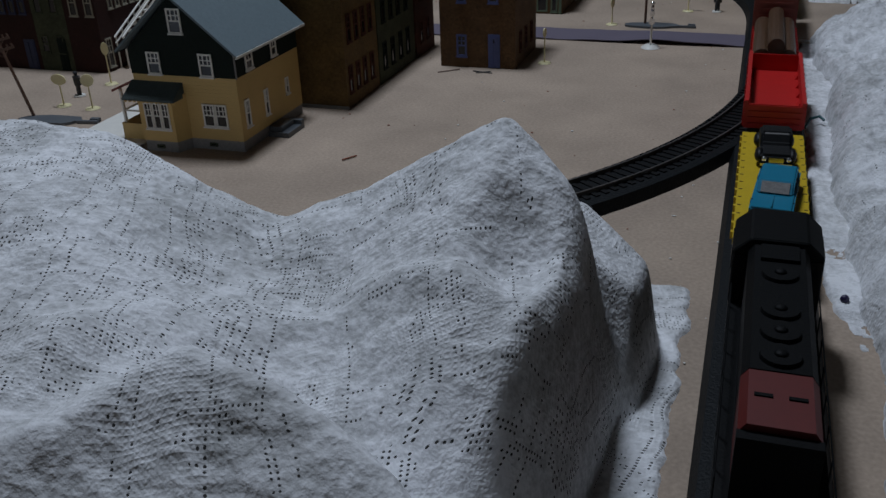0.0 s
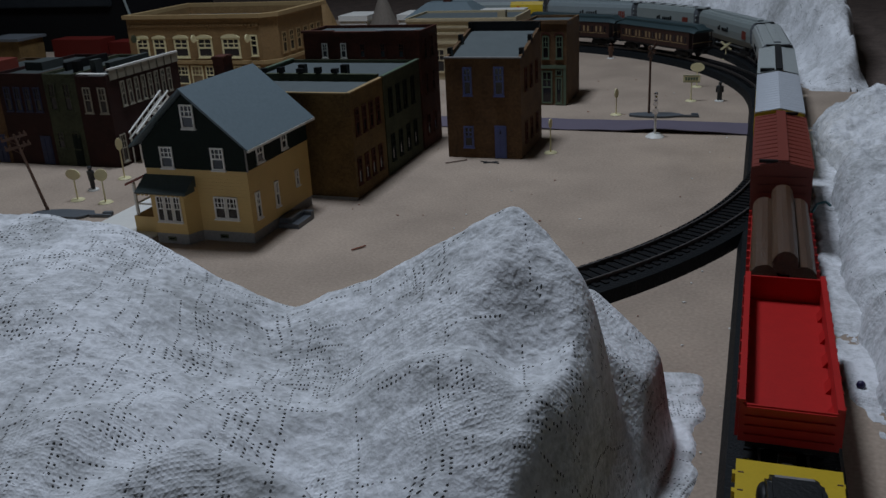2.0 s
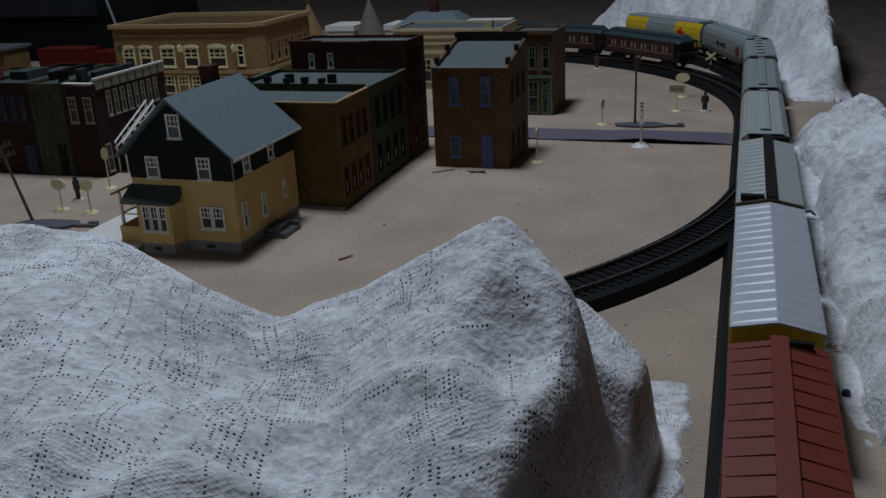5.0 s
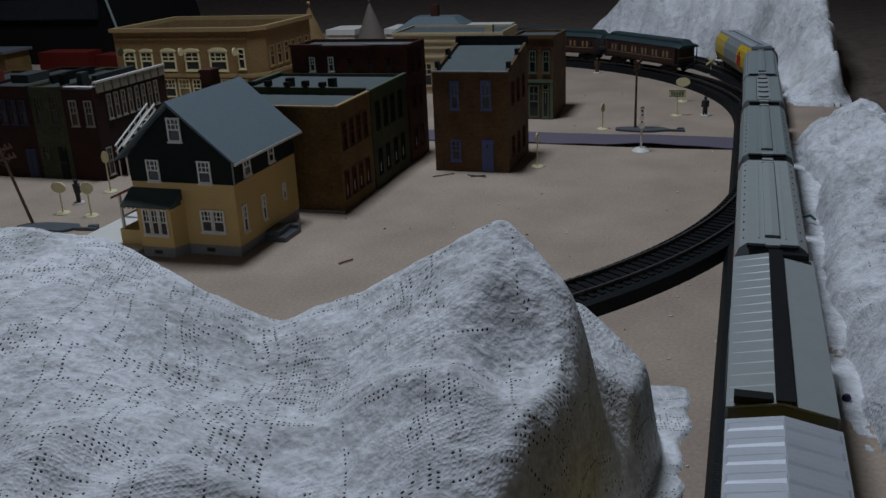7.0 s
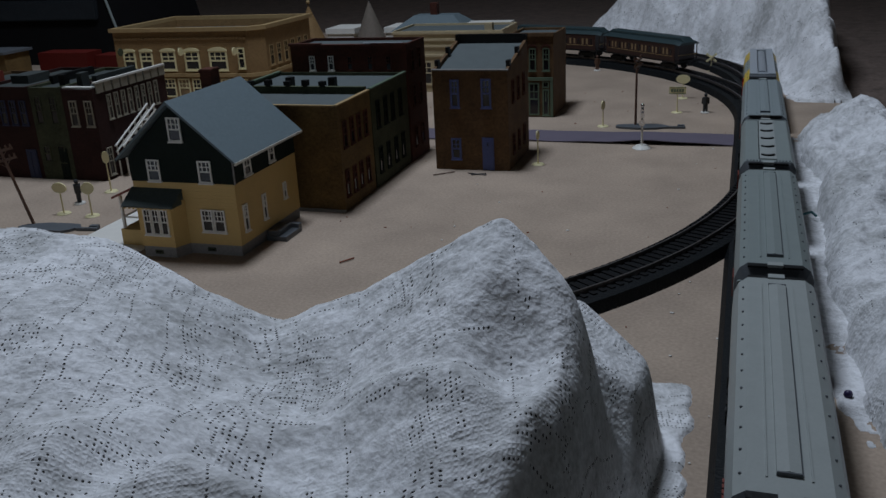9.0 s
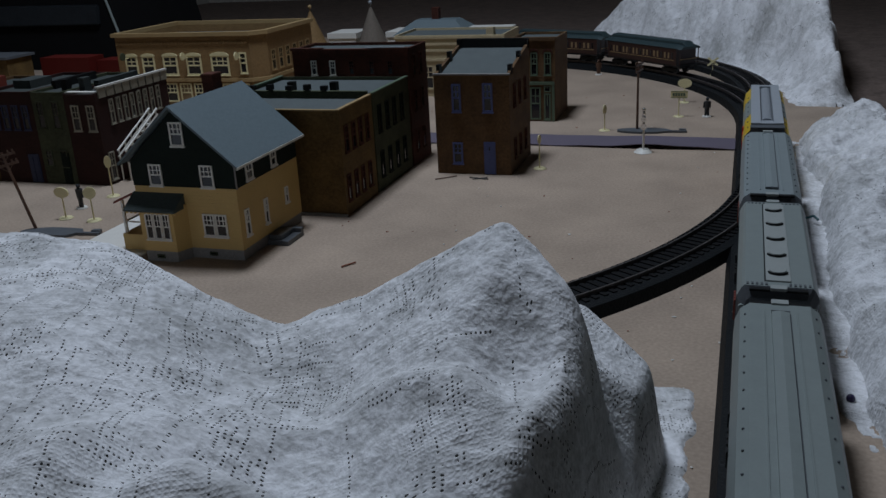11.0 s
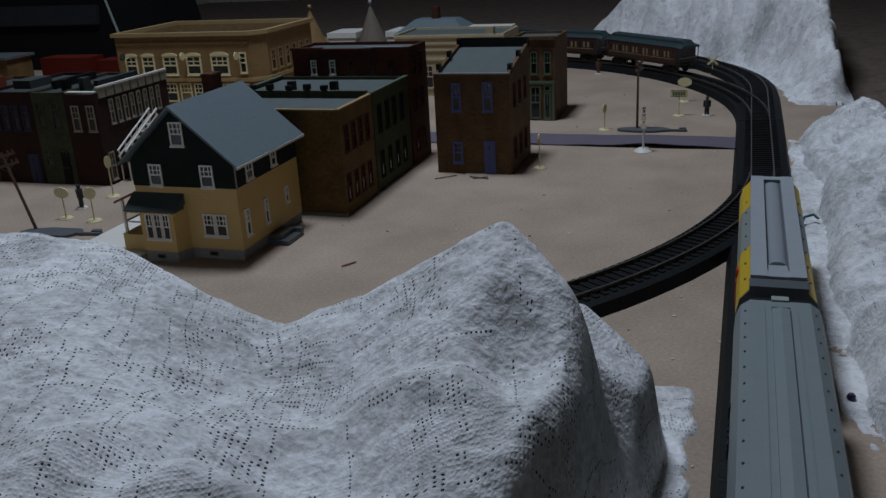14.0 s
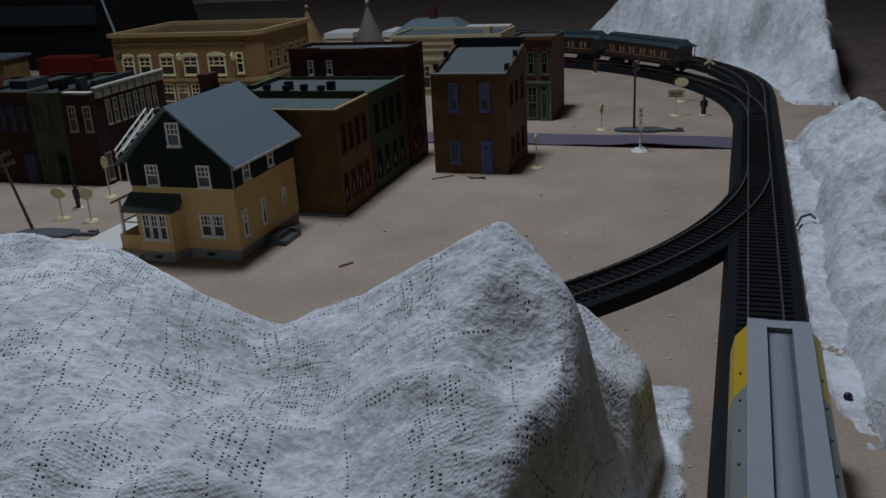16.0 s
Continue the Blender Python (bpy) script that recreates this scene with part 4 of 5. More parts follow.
def far_town():
    # tan hall, cone turrets, green roofed house and white sheds at the back
    t = thing("tan_hall", "long pale tan building with moulded bands at the back", "building", group="model buildings")
    x0, x1, y0, y1 = -0.432, -0.286, 1.12, 1.20
    shell(t, x0, x1, y0, y1, 0.0790, 0.079, PALE_TAN, TAR)
    for z in (0.046, 0.058, 0.066, 0.0745):
        boxes("band", PALE_TAN, t, (x0 - 0.001, x1 + 0.001, y0 - 0.0018, y0, z, z + 0.0028))
    for k in range(5):
        u = x0 + 0.008 + k * 0.028
        window(t, "S", y0, u, u + 0.015, 0.010, 0.040, PALE_TAN, 2, 2, 0.0016)
    boxes("chimney", PALE_TAN, t, (-0.312, -0.302, 1.13, 1.14, 0.075, 0.086), bevel=0.0004)
    for x, y, z in ((-0.628, 1.28, 0.1055), (-0.533, 1.29, 0.109)):
        t = thing("church_turret", "buff turret with pointed cone roof and ball finial", "turret", group="turrets")
        bm = bmesh.new()
        tube(bm, (x, y, 0), (x, y, 0.050), 0.017, seg=16)
        part("drum", bm, BUFF, t)
        bm = bmesh.new()
        tube(bm, (x, y, 0.050), (x, y, z - 0.008), 0.0215, 0.0016, seg=16)
        part("cone_roof", bm, BRICK_T if x < -0.6 else CONE, t)
        bm = bmesh.new()
        tube(bm, (x, y, z - 0.009), (x, y, z - 0.003), 0.0008)
        ball(bm, (x, y, z - 0.001), 0.003)
        part("finial", bm, LGREY if x > -0.6 else BUFF, t, smooth=True)
    t = thing("green_roof_house", "house with hipped blue-green roof and red chimney", "house", group="model buildings")
    boxes("wall", BUFF, t, (-0.498, -0.392, 1.30, 1.37, 0, 0.0575))
    bm = bmesh.new()
    lo = [bm.verts.new(p) for p in ((-0.503, 1.294, 0.0575), (-0.386, 1.294, 0.0575), (-0.386, 1.376, 0.0575), (-0.503, 1.376, 0.0575))]
    hi = [bm.verts.new(p) for p in ((-0.475, 1.322, 0.0775), (-0.412, 1.322, 0.0775), (-0.412, 1.350, 0.0775), (-0.475, 1.350, 0.0775))]
    bm.faces.new(hi)
    bm.faces.new(lo[::-1])
    for i in range(4):
        bm.faces.new((lo[i], lo[(i + 1) % 4], hi[(i + 1) % 4], hi[i]))
    part("roof", bm, SLATE, t)
    boxes("chimney", BRICK_R, t, (-0.451, -0.440, 1.33, 1.341, 0.076, 0.0945))
    for k in range(4):
        window(t, "S", 1.30, -0.488 + k * 0.025, -0.476 + k * 0.025, 0.02, 0.045, WHITE)
    for x0, x1, y0, z in ((-0.395, -0.328, 1.30, 0.0645), (-0.622, -0.573, 1.32, 0.0600), (-0.52, -0.497, 1.31, 0.0620)):
        t = thing("white_shed", "white flat-roofed shed at the back of the town", "shed", group="white sheds")
        boxes("wall", WHITE, t, (x0 + 0.002, x1 - 0.002, y0 + 0.002, y0 + 0.058, 0, z - 0.008), bevel=0.0005)
        boxes("roof", WHITE, t, (x0, x1, y0, y0 + 0.06, z - 0.008, z), bevel=0.0008)


def clutter_back():
    t = thing("storage_case", "dark plastic case standing beyond the layout", "case")
    bm = bmesh.new()
    prism(bm, [(-1.9, FLOOR_Z), (-1.012, FLOOR_Z), (-1.046, 0.125), (-1.10, 0.33), (-1.9, 0.33)], 1.352, 1.62)
    bev(bm, 0.004)
    part("body", bm, CASE, t)
    bm = bmesh.new()
    prism(bm, [(-1.86, 0.078), (-1.066, 0.078), (-1.062, 0.112), (-1.86, 0.118)], 1.345, 1.353)
    bev(bm, 0.002)
    part("front_panel", bm, CASE_P, t, "blue-grey front panel of the case")
    bm = bmesh.new()
    tube(bm, (-1.026, 1.350, 0.045), (-1.049, 1.350, 0.128), 0.0022)
    part("edge_strip", bm, GREY, t)
    for x0, x1, y0, z in ((-0.985, -0.90, 1.10, 0.057), (-0.898, -0.84, 1.115, 0.051)):
        t = thing("red_wagon", "dark red open wagon standing behind the town row", "wagon", group="red wagons")
        boxes("body", DARKRED, t, (x0, x1, y0, y0 + 0.035, 0.024, z), bevel=0.0008)
        boxes("chassis", BLACK, t, (x0 + 0.006, x1 - 0.006, y0 + 0.006, y0 + 0.029, 0.004, 0.024))
        for u in (x0 + 0.018, x1 - 0.018):
            bm = bmesh.new()
            tube(bm, (u, y0 + 0.004, 0.006), (u, y0 + 0.031, 0.006), 0.006, seg=14)
            part("wheel", bm, BLACK, t)
    t = thing("brick_building", "brown brick block behind the town row", "building", group="model buildings")
    boxes("wall", BRICK_M, t, (-1.06, -1.0, 1.05, 1.1, 0, 0.062), bevel=0.0006)
    boxes("roof", DGREY, t, (-1.064, -0.996, 1.046, 1.104, 0.062, 0.0655), bevel=0.0006)


house()
blue_window_building()
middle_row()
arch_building()
west_row()
cream_building()
far_town()
clutter_back()


# ---- rolling stock ----
def wheelset(parent, y, bm_list=None):
    """A truck: side frames, axles and wheels at y."""
    tr = boxes("truck", BLACK, parent, (-0.0130, -0.0108, y - 0.013, y + 0.013, 0.003, 0.0075), (0.0108, 0.0130, y - 0.013, y + 0.013, 0.003, 0.0075), (-0.0108, 0.0108, y - 0.003, y + 0.003, 0.004, 0.0085), bevel=0.0004)
    for a in (-0.009, 0.009):
        for s in (-1, 1):
            bm = bmesh.new()
            tube(bm, (s * 0.0070, y + a, 0.0058), (s * 0.0095, y + a, 0.0058), 0.0057, seg=16)
            part("wheel", bm, DGREY, tr)
    return tr


def couplers(parent, half):
    for s in (-1, 1):
        boxes("coupler", BLACK, parent, (-0.0018, 0.0018, s * half - 0.004, s * half + 0.004 + s * 0.004, 0.0075, 0.0105), (-0.003, 0.003, s * (half + 0.004) - 0.0015, s * (half + 0.004) + 0.0015, 0.0065, 0.0115))


def car(name, label, category, length):
    t = thing(name, label, category, group="freight train")
    half = length / 2
    for s in (-1, 1):
        wheelset(t, s * (half - 0.026))
    couplers(t, half)
    boxes("underframe", BLACK, t, (-0.006, 0.006, -half + 0.004, half - 0.004, 0.0085, 0.0125), (-0.0145, 0.0145, -half + 0.002, -half + 0.006, 0.009, 0.013), (-0.0145, 0.0145, half - 0.006, half - 0.002, 0.009, 0.013))
    return t, half


W = 0.0172


def boxcar(label, L, body, roof, style):
    t, h = car("boxcar", label, "train car", L)
    top = 0.0465 if style != "stripe" else 0.0460
    boxes("body", body, t, (-W, W, -h, h, 0.0115, top - 0.0054), bevel=0.0003)
    for s in (-1, 1):
        x = s * W
        boxes("door", body, t, (min(x, x + s * 0.0009), max(x, x + s * 0.0009), -0.016, 0.016, 0.0130, top - 0.006), bevel=0.0002)
        for k in range(12):
            y = -h + 0.006 + k * (2 * h - 0.012) / 11
            if abs(y) > 0.018:
                boxes("rib", body, t, (min(x, x + s * 0.0006), max(x, x + s * 0.0005), y - 0.0006, y + 0.0006, 0.0125, top - 0.006))
    for s in (-1, 1):
        bm = bmesh.new()
        e = s * (W + 0.0007)
        prism(bm, [(0, top), (e, top - 0.0036), (e, top - 0.0048), (0, top - 0.0032)], -h - 0.0004, h + 0.0004)
        part("roof", bm, roof, t)
        n = 13 if style == "brown" else 16
        if style == "stripe" and s > 0:
            n = 0
        for k in range(n):
            y = -h + 0.005 + k * (2 * h - 0.010) / max(1, n - 1)
            bm = bmesh.new()
            wid = 0.0070 if style == "silver" else 0.0040 if style == "stripe" else 0.0007
            tall = 0.0006 if style == "silver" else 0.0004 if style == "stripe" else 0.0006
            a, b = s * 0.0003 if style != "brown" else s * 0.003, e
            za, zb = top - 0.0036 * abs(a) / (W + 0.0007), top - 0.0036
            A = [bm.verts.new(p) for p in ((a, y - wid / 2, za - 0.0002), (b, y - wid / 2, zb - 0.0002), (b, y + wid / 2, zb - 0.0002), (a, y + wid / 2, za - 0.0002))]
            B = [bm.verts.new(p) for p in ((a, y - wid * 0.22, za + tall), (b - s * 0.0015, y - wid * 0.22, zb + tall), (b - s * 0.0015, y + wid * 0.22, zb + tall), (a, y + wid * 0.22, za + tall))]
            bm.faces.new(B)
            for i in range(4):
                bm.faces.new((A[i], A[(i + 1) % 4], B[(i + 1) % 4], B[i]))
            bmesh.ops.recalc_face_normals(bm, faces=bm.faces[:])
            part("roof_rib", bm, roof, t)
    for s in (-1, 1):
        bm = bmesh.new()
        y = s * (h + 0.0002)
        prism(bm, [(-W, 0.0115), (W, 0.0115), (W, top - 0.0042), (0, top - 0.001), (-W, top - 0.0042)], min(y, y + s * 0.0005), max(y, y + s * 0.0005))
        part("end_wall", bm, body if style != "stripe" else DGREY, t)
        for k in range(5):
            boxes("end_rib", body if style != "stripe" else DGREY, t, (-W + 0.003, W - 0.003, min(y, y + s * 0.0012), max(y, y + s * 0.0012), 0.015 + k * 0.0052, 0.0165 + k * 0.0052))
    if style == "brown":
        boxes("roof_walk", REDB, t, (-0.0032, 0.0032, -h - 0.001, h + 0.001, top + 0.0003, top + 0.0013), bevel=0.0002)
        boxes("walk_end", BLACK, t, (-0.014, -0.003, -h + 0.0004, -h + 0.003, top - 0.0012, top + 0.0006))
        boxes("walk_end", BLACK, t, (0.003, 0.012, h - 0.003, h - 0.0004, top - 0.0012, top + 0.0006))
    if style == "stripe":
        boxes("roof_walk", BLACK, t, (-0.0022, 0.0040, -h - 0.001, h + 0.001, top + 0.0003, top + 0.0012), bevel=0.0002)
        boxes("walk_end", BLACK, t, (-0.0155, -0.003, -h + 0.0002, -h + 0.0050, top - 0.0022, top + 0.0006))
        boxes("walk_end", BLACK, t, (0.003, 0.0155, h - 0.0040, h - 0.0002, top - 0.0022, top + 0.0006))
    return t


def hopper(label, L, domes, paint):
    t, h = car("covered_hopper", label, "train car", L)
    prof = [(-0.0125, 0.0125), (-0.0165, 0.0200), (-0.0177, 0.0290), (-0.0174, 0.0375), (-0.0155, 0.0425), (-0.0118, 0.0452), (0.0118, 0.0452), (0.0155, 0.0425), (0.0174, 0.0375), (0.0177, 0.0290), (0.0165, 0.0200), (0.0125, 0.0125)]
    if domes:
        prof = [(-0.0125, 0.0125), (-0.0168, 0.0200), (-0.0172, 0.0400), (-0.0152, 0.0442), (-0.0140, 0.0455), (0.0140, 0.0455), (0.0152, 0.0442), (0.0172, 0.0400), (0.0168, 0.0200), (0.0125, 0.0125)]
    bm = bmesh.new()
    prism(bm, prof, -h + 0.0042, h - 0.0042)
    part("body", bm, paint, t)
    for s in (-1, 1):
        bm = bmesh.new()
        a, b = s * (h - 0.0042), s * (h - 0.001)
        A = [bm.verts.new((u, a, w)) for u, w in prof]
        B = [bm.verts.new((u * 0.84, b, max(0.0125, w - 0.004) if w < 0.04 else w - 0.0045)) for u, w in prof]
        bm.faces.new(A)
        bm.faces.new(B)
        for i in range(len(prof)):
            bm.faces.new((A[i], A[(i + 1) % len(prof)], B[(i + 1) % len(prof)], B[i]))
        bmesh.ops.recalc_face_normals(bm, faces=bm.faces[:])
        cap = part("end_cap", bm, DGREY, t, "dark grey sloping end of the hopper")
        for k in range(4):
            for x in (-0.0150, 0.0150):
                bm = bmesh.new()
                tube(bm, (x, b - s * 0.001, 0.018 + k * 0.006), (x, b + s * 0.0005, 0.018 + k * 0.006), 0.0014, seg=10)
                part("end_boss", bm, GREY, cap)
        boxes("end_walk", BLACK, t, (-0.0120, -0.0030, min(a, b), max(a, b), 0.0440, 0.0450), (0.0030, 0.0120, min(a, b), max(a, b), 0.0440, 0.0450))
        boxes("end_bridge", PGREY, t, (-0.0034, 0.0034, min(a, b) - 0.0005, max(a, b) + 0.0005, 0.0447, 0.0460), bevel=0.0002)
    if domes:
        boxes("hatch_tray", PGREY, t, (-0.0052, 0.0052, -h + 0.0095, h - 0.0095, 0.0452, 0.0462), bevel=0.0003)
        # black strip paints the shade along the tray's left edge
        boxes("painted_tray_shadow", BLACK, t, (-0.0058, -0.0053, -h + 0.0095, h - 0.0095, 0.0450, 0.04575))
        for k in range(5):
            y = -h + 0.020 + k * (2 * h - 0.040) / 4
            bm = bmesh.new()
            tube(bm, (0, y, 0.0460), (0, y, 0.0474), 0.0040, 0.0036, seg=20)
            hatch = part("hatch", bm, PGREY, t)
            bm = bmesh.new()
            arc = [(r * math.cos(q), y + r * math.sin(q)) for r, seq in ((0.0046, range(9)), (0.0041, range(8, -1, -1))) for q in (math.radians(200 + 140 * i / 8) for i in seq)]
            prism(bm, arc, 0.0461, 0.0472, "z")
            part("hatch_rim", bm, BLACK, hatch)
        for s in (-1, 1):
            for k in range(14):
                x = -0.0128 + k * 0.00197
                if abs(x) > 0.003:
                    boxes("grating_slot", DGREY, t, (x - 0.0005, x + 0.0005, s * (h - 0.0062) - 0.0012, s * (h - 0.0062) + 0.0012, 0.0452, 0.0459))
    else:
        bm = bmesh.new()
        prism(bm, [(-0.0036, 0.0450), (-0.0034, 0.0463), (0.0, 0.0468), (0.0034, 0.0463), (0.0036, 0.0450)], -h + 0.014, h - 0.014)
        part("hatch_cover", bm, paint, t)
        boxes("cover_seam", DGREY, t, (0.0037, 0.00395, -h + 0.014, h - 0.014, 0.0450, 0.0456))
        for y in (-h + 0.0136, h - 0.0136):
            boxes("cover_end", DGREY, t, (-0.0036, 0.0036, y - 0.0003, y + 0.0003, 0.0450, 0.0466))
        boxes("roof_seam", paint, t, (-0.0066, -0.0060, -h + 0.012, h - 0.012, 0.0451, 0.0456))
        boxes("roof_seam", paint, t, (0.0060, 0.0066, -h + 0.012, h - 0.012, 0.0451, 0.0456))
    for s in (-1, 1):
        for k in range(12):
            y = -h + 0.014 + k * (2 * h - 0.028) / 11
            bm = bmesh.new()
            ball(bm, (s * 0.0136, y, 0.0441), 0.0005)
            part("rivet", bm, DGREY, t)
    # name along the side as plain bars
    x = -0.0179
    for k in range(8):
        if k != 5:
            boxes("lettering_bar", BLACK, t, (x - 0.0004, x + 0.0006, -0.016 + k * 0.0042, -0.0135 + k * 0.0042, 0.0265, 0.0325 if k in (0, 6) else 0.0305))
    for k in range(4):
        boxes("herald_bar", REDB, t, (x - 0.0003, x + 0.0006, -h + 0.016 + k * 0.003, -h + 0.018 + k * 0.003, 0.0230, 0.0330))
    return t


def yellow_car(label, L):
    t, h = car("yellow_hopper", label, "train car", L)
    top = 0.0465
    cuts = ((-h, -0.030, YELLOW), (-0.030, 0.036, GREY), (0.036, h, YELLOW))
    for a, b, m in cuts:
        bm = bmesh.new()
        prism(bm, [(-0.0140, 0.0115), (-0.0172, 0.0200), (-0.0174, 0.0310), (-0.0160, 0.0385), (-0.0112, 0.0445), (0.0112, 0.0445), (0.0160, 0.0385), (0.0174, 0.0310), (0.0172, 0.0200), (0.0140, 0.0115)], a, b)
        part("side_panel", bm, m, t)
    for a, b in ((-0.0118, -0.0046), (0.0048, 0.0118)):
        boxes("roof_side", ROOFGREY, t, (a, b, -h + 0.0085, h + 0.0005, 0.0438, 0.0468), bevel=0.0005)
    for a, b in ((-h + 0.0085, -h + 0.0165), (h - 0.0065, h + 0.0005)):
        boxes("roof_end", ROOFGREY, t, (-0.0046, 0.0048, a, b, 0.0438, 0.0466), bevel=0.0004)
    boxes("roof_floor", DGREY, t, (-0.0046, 0.0048, -h + 0.0165, h - 0.0065, 0.0436, 0.0446))
    for s in (-1, 1):
        bm = bmesh.new()
        prism(bm, [(-0.0140, 0.0115), (-0.0172, 0.0200), (-0.0174, 0.0310), (-0.0160, 0.0385), (-0.0112, 0.0440), (0.0112, 0.0440), (0.0160, 0.0385), (0.0174, 0.0310), (0.0172, 0.0200), (0.0140, 0.0115)], min(s * h, s * (h + 0.0009)), max(s * h, s * (h + 0.0009)))
        cap = part("end_plate", bm, DGREY, t, "dark grey end plate")
        for k in range(4):
            bm = bmesh.new()
            tube(bm, (-0.0130, s * (h + 0.0009), 0.018 + k * 0.006), (-0.0130, s * (h + 0.0022), 0.018 + k * 0.006), 0.0013, seg=10)
            part("end_boss", bm, PGREY, cap)
    bm = bmesh.new()
    arch = [(0.0001 - 0.0037 * math.cos(math.pi * i / 10), 0.0444 + 0.0019 * math.sin(math.pi * i / 10)) for i in range(11)]
    prism(bm, arch, -h + 0.028, h - 0.011)
    part("trough_cover", bm, LGREY, t, "rounded grey hatch cover", smooth=False)
    bm = bmesh.new()
    prism(bm, [(-h + 0.0165, 0.0464), (-h + 0.028, 0.0447), (-h + 0.0165, 0.0447)], -0.0040, 0.0042, "x")
    part("trough_ramp", bm, ROOFGREY, t)
    boxes("end_step", DGREY, t, (-0.0122, 0.0122, -h - 0.0012, -h + 0.0083, 0.0436, 0.0454), bevel=0.0004)
    for y0, y1, z0, z1 in ((-0.052, -0.045, 0.020, 0.032), (-0.043, -0.036, 0.020, 0.032), (-0.046, -0.042, 0.024, 0.036)):
        boxes("emblem", RED, t, (-0.0178, -0.0168, y0, y1, z0, z1))
    for k in range(7):
        y = -h + 0.016 + k * 0.02
        for s in (-1, 1):
            bm = bmesh.new()
            ball(bm, (s * 0.0138, y, 0.0415), 0.0006)
            part("rivet", bm, DGREY, t)
    return t


def gondola(label, L):
    t, h = car("gondola", label, "train car", L)
    z0, z1, w = 0.0125, 0.0285, 0.0010
    boxes("floor", RED, t, (-W + w, W - w, -h + w, h - w, z0, z0 + 0.0035), label="bright red floor plate")
    for s in (-1, 1):
        x = s * W
        boxes("side_wall", RED, t, (min(x, x - s * w), max(x, x - s * w), -h, h, z0, z1), bevel=0.0002)
        boxes("end_wall", RED, t, (-W + w, W - w, min(s * h, s * (h - w)), max(s * h, s * (h - w)), z0, z1 - 0.0006), bevel=0.0002)
        boxes("top_rail", RED, t, (min(x - s * 0.0018, x + s * 0.0006), max(x - s * 0.0018, x + s * 0.0006), -h, h, z1, z1 + 0.0012), bevel=0.0002)
        for k in range(11):
            y = -h + 0.004 + k * (2 * h - 0.008) / 10
            boxes("stake", RED, t, (min(x, x + s * 0.0012), max(x, x + s * 0.0012), y - 0.0009, y + 0.0009, z0, z1))
        for k in range(5):
            y = -h + 0.018 + k * (2 * h - 0.036) / 4
            bm = bmesh.new()
            prism(bm, [(x - s * w, z0 + 0.0035), (x - s * 0.0030, z0 + 0.0035), (x - s * w, z0 + 0.0065)], y - 0.0045, y + 0.0045)
            part("gusset", bm, RED, t)
    for k in range(4):
        for s in (-1, 1):
            boxes("end_rib", RED, t, (-W + 0.002, W - 0.002, min(s * h, s * (h + 0.0008)), max(s * h, s * (h + 0.0008)), z0 + 0.002 + k * 0.0038, z0 + 0.0034 + k * 0.0038))
    return t


def flatcar(label, L):
    t, h = car("flatcar", label, "train car", L)
    boxes("deck", YELLOW, t, (-W, W, -h, h, 0.0115, 0.0150), bevel=0.0006)
    for s in (-1, 1):
        for k in range(14):
            y = -h + 0.008 + k * (2 * h - 0.016) / 13
            x = s * W
            boxes("stake_pocket", YELLOW, t, (min(x, x + s * 0.0011), max(x, x + s * 0.0004), y - 0.0012, y + 0.0012, 0.0112, 0.0148))
            boxes("deck_slot", BROWN, t, (min(x - s * 0.0022, x - s * 0.0008), max(x - s * 0.0026, x - s * 0.0004), y - 0.0003, y + 0.0003, 0.0149, 0.0152))
    return t


def log_flat(label, L):
    t, h = car("log_car", label, "train car", L)
    boxes("frame", RED, t, (-W, W, -h, h, 0.0115, 0.0145), bevel=0.0004)
    for s in (-1, 1):
        for k in range(10):
            y = -h + 0.008 + k * (2 * h - 0.016) / 9
            x = s * W
            boxes("stake", RED, t, (min(x - s * 0.0010, x + s * 0.0006), max(x - s * 0.0010, x + s * 0.0006), y - 0.0008, y + 0.0008, 0.0145, 0.0200))
    return t


def log_piece(L, r):
    bm = bmesh.new()
    seg, rings = 14, 10
    vs = []
    for j in range(rings + 1):
        y = -L / 2 + L * j / rings
        vs.append([bm.verts.new((r * (1 + 0.05 * noise.noise(Vector((i * 0.9, j * 0.35, r * 900)))) * math.cos(2 * math.pi * i / seg), y, r * (1 + 0.05 * noise.noise(Vector((i * 0.9, j * 0.35, r * 900 + 5)))) * math.sin(2 * math.pi * i / seg))) for i in range(seg)])
    for a, b in zip(vs, vs[1:]):
        for i in range(seg):
            bm.faces.new((a[i], a[(i + 1) % seg], b[(i + 1) % seg], b[i]))
    bm.faces.new(vs[0])
    bm.faces.new(vs[-1][::-1])
    bmesh.ops.recalc_face_normals(bm, faces=bm.faces[:])
    ob = part("log", bm, LOGW, None, smooth=False)
    return tagged(ob, "brown barked wooden log loaded on the log car", "log", group="log load")


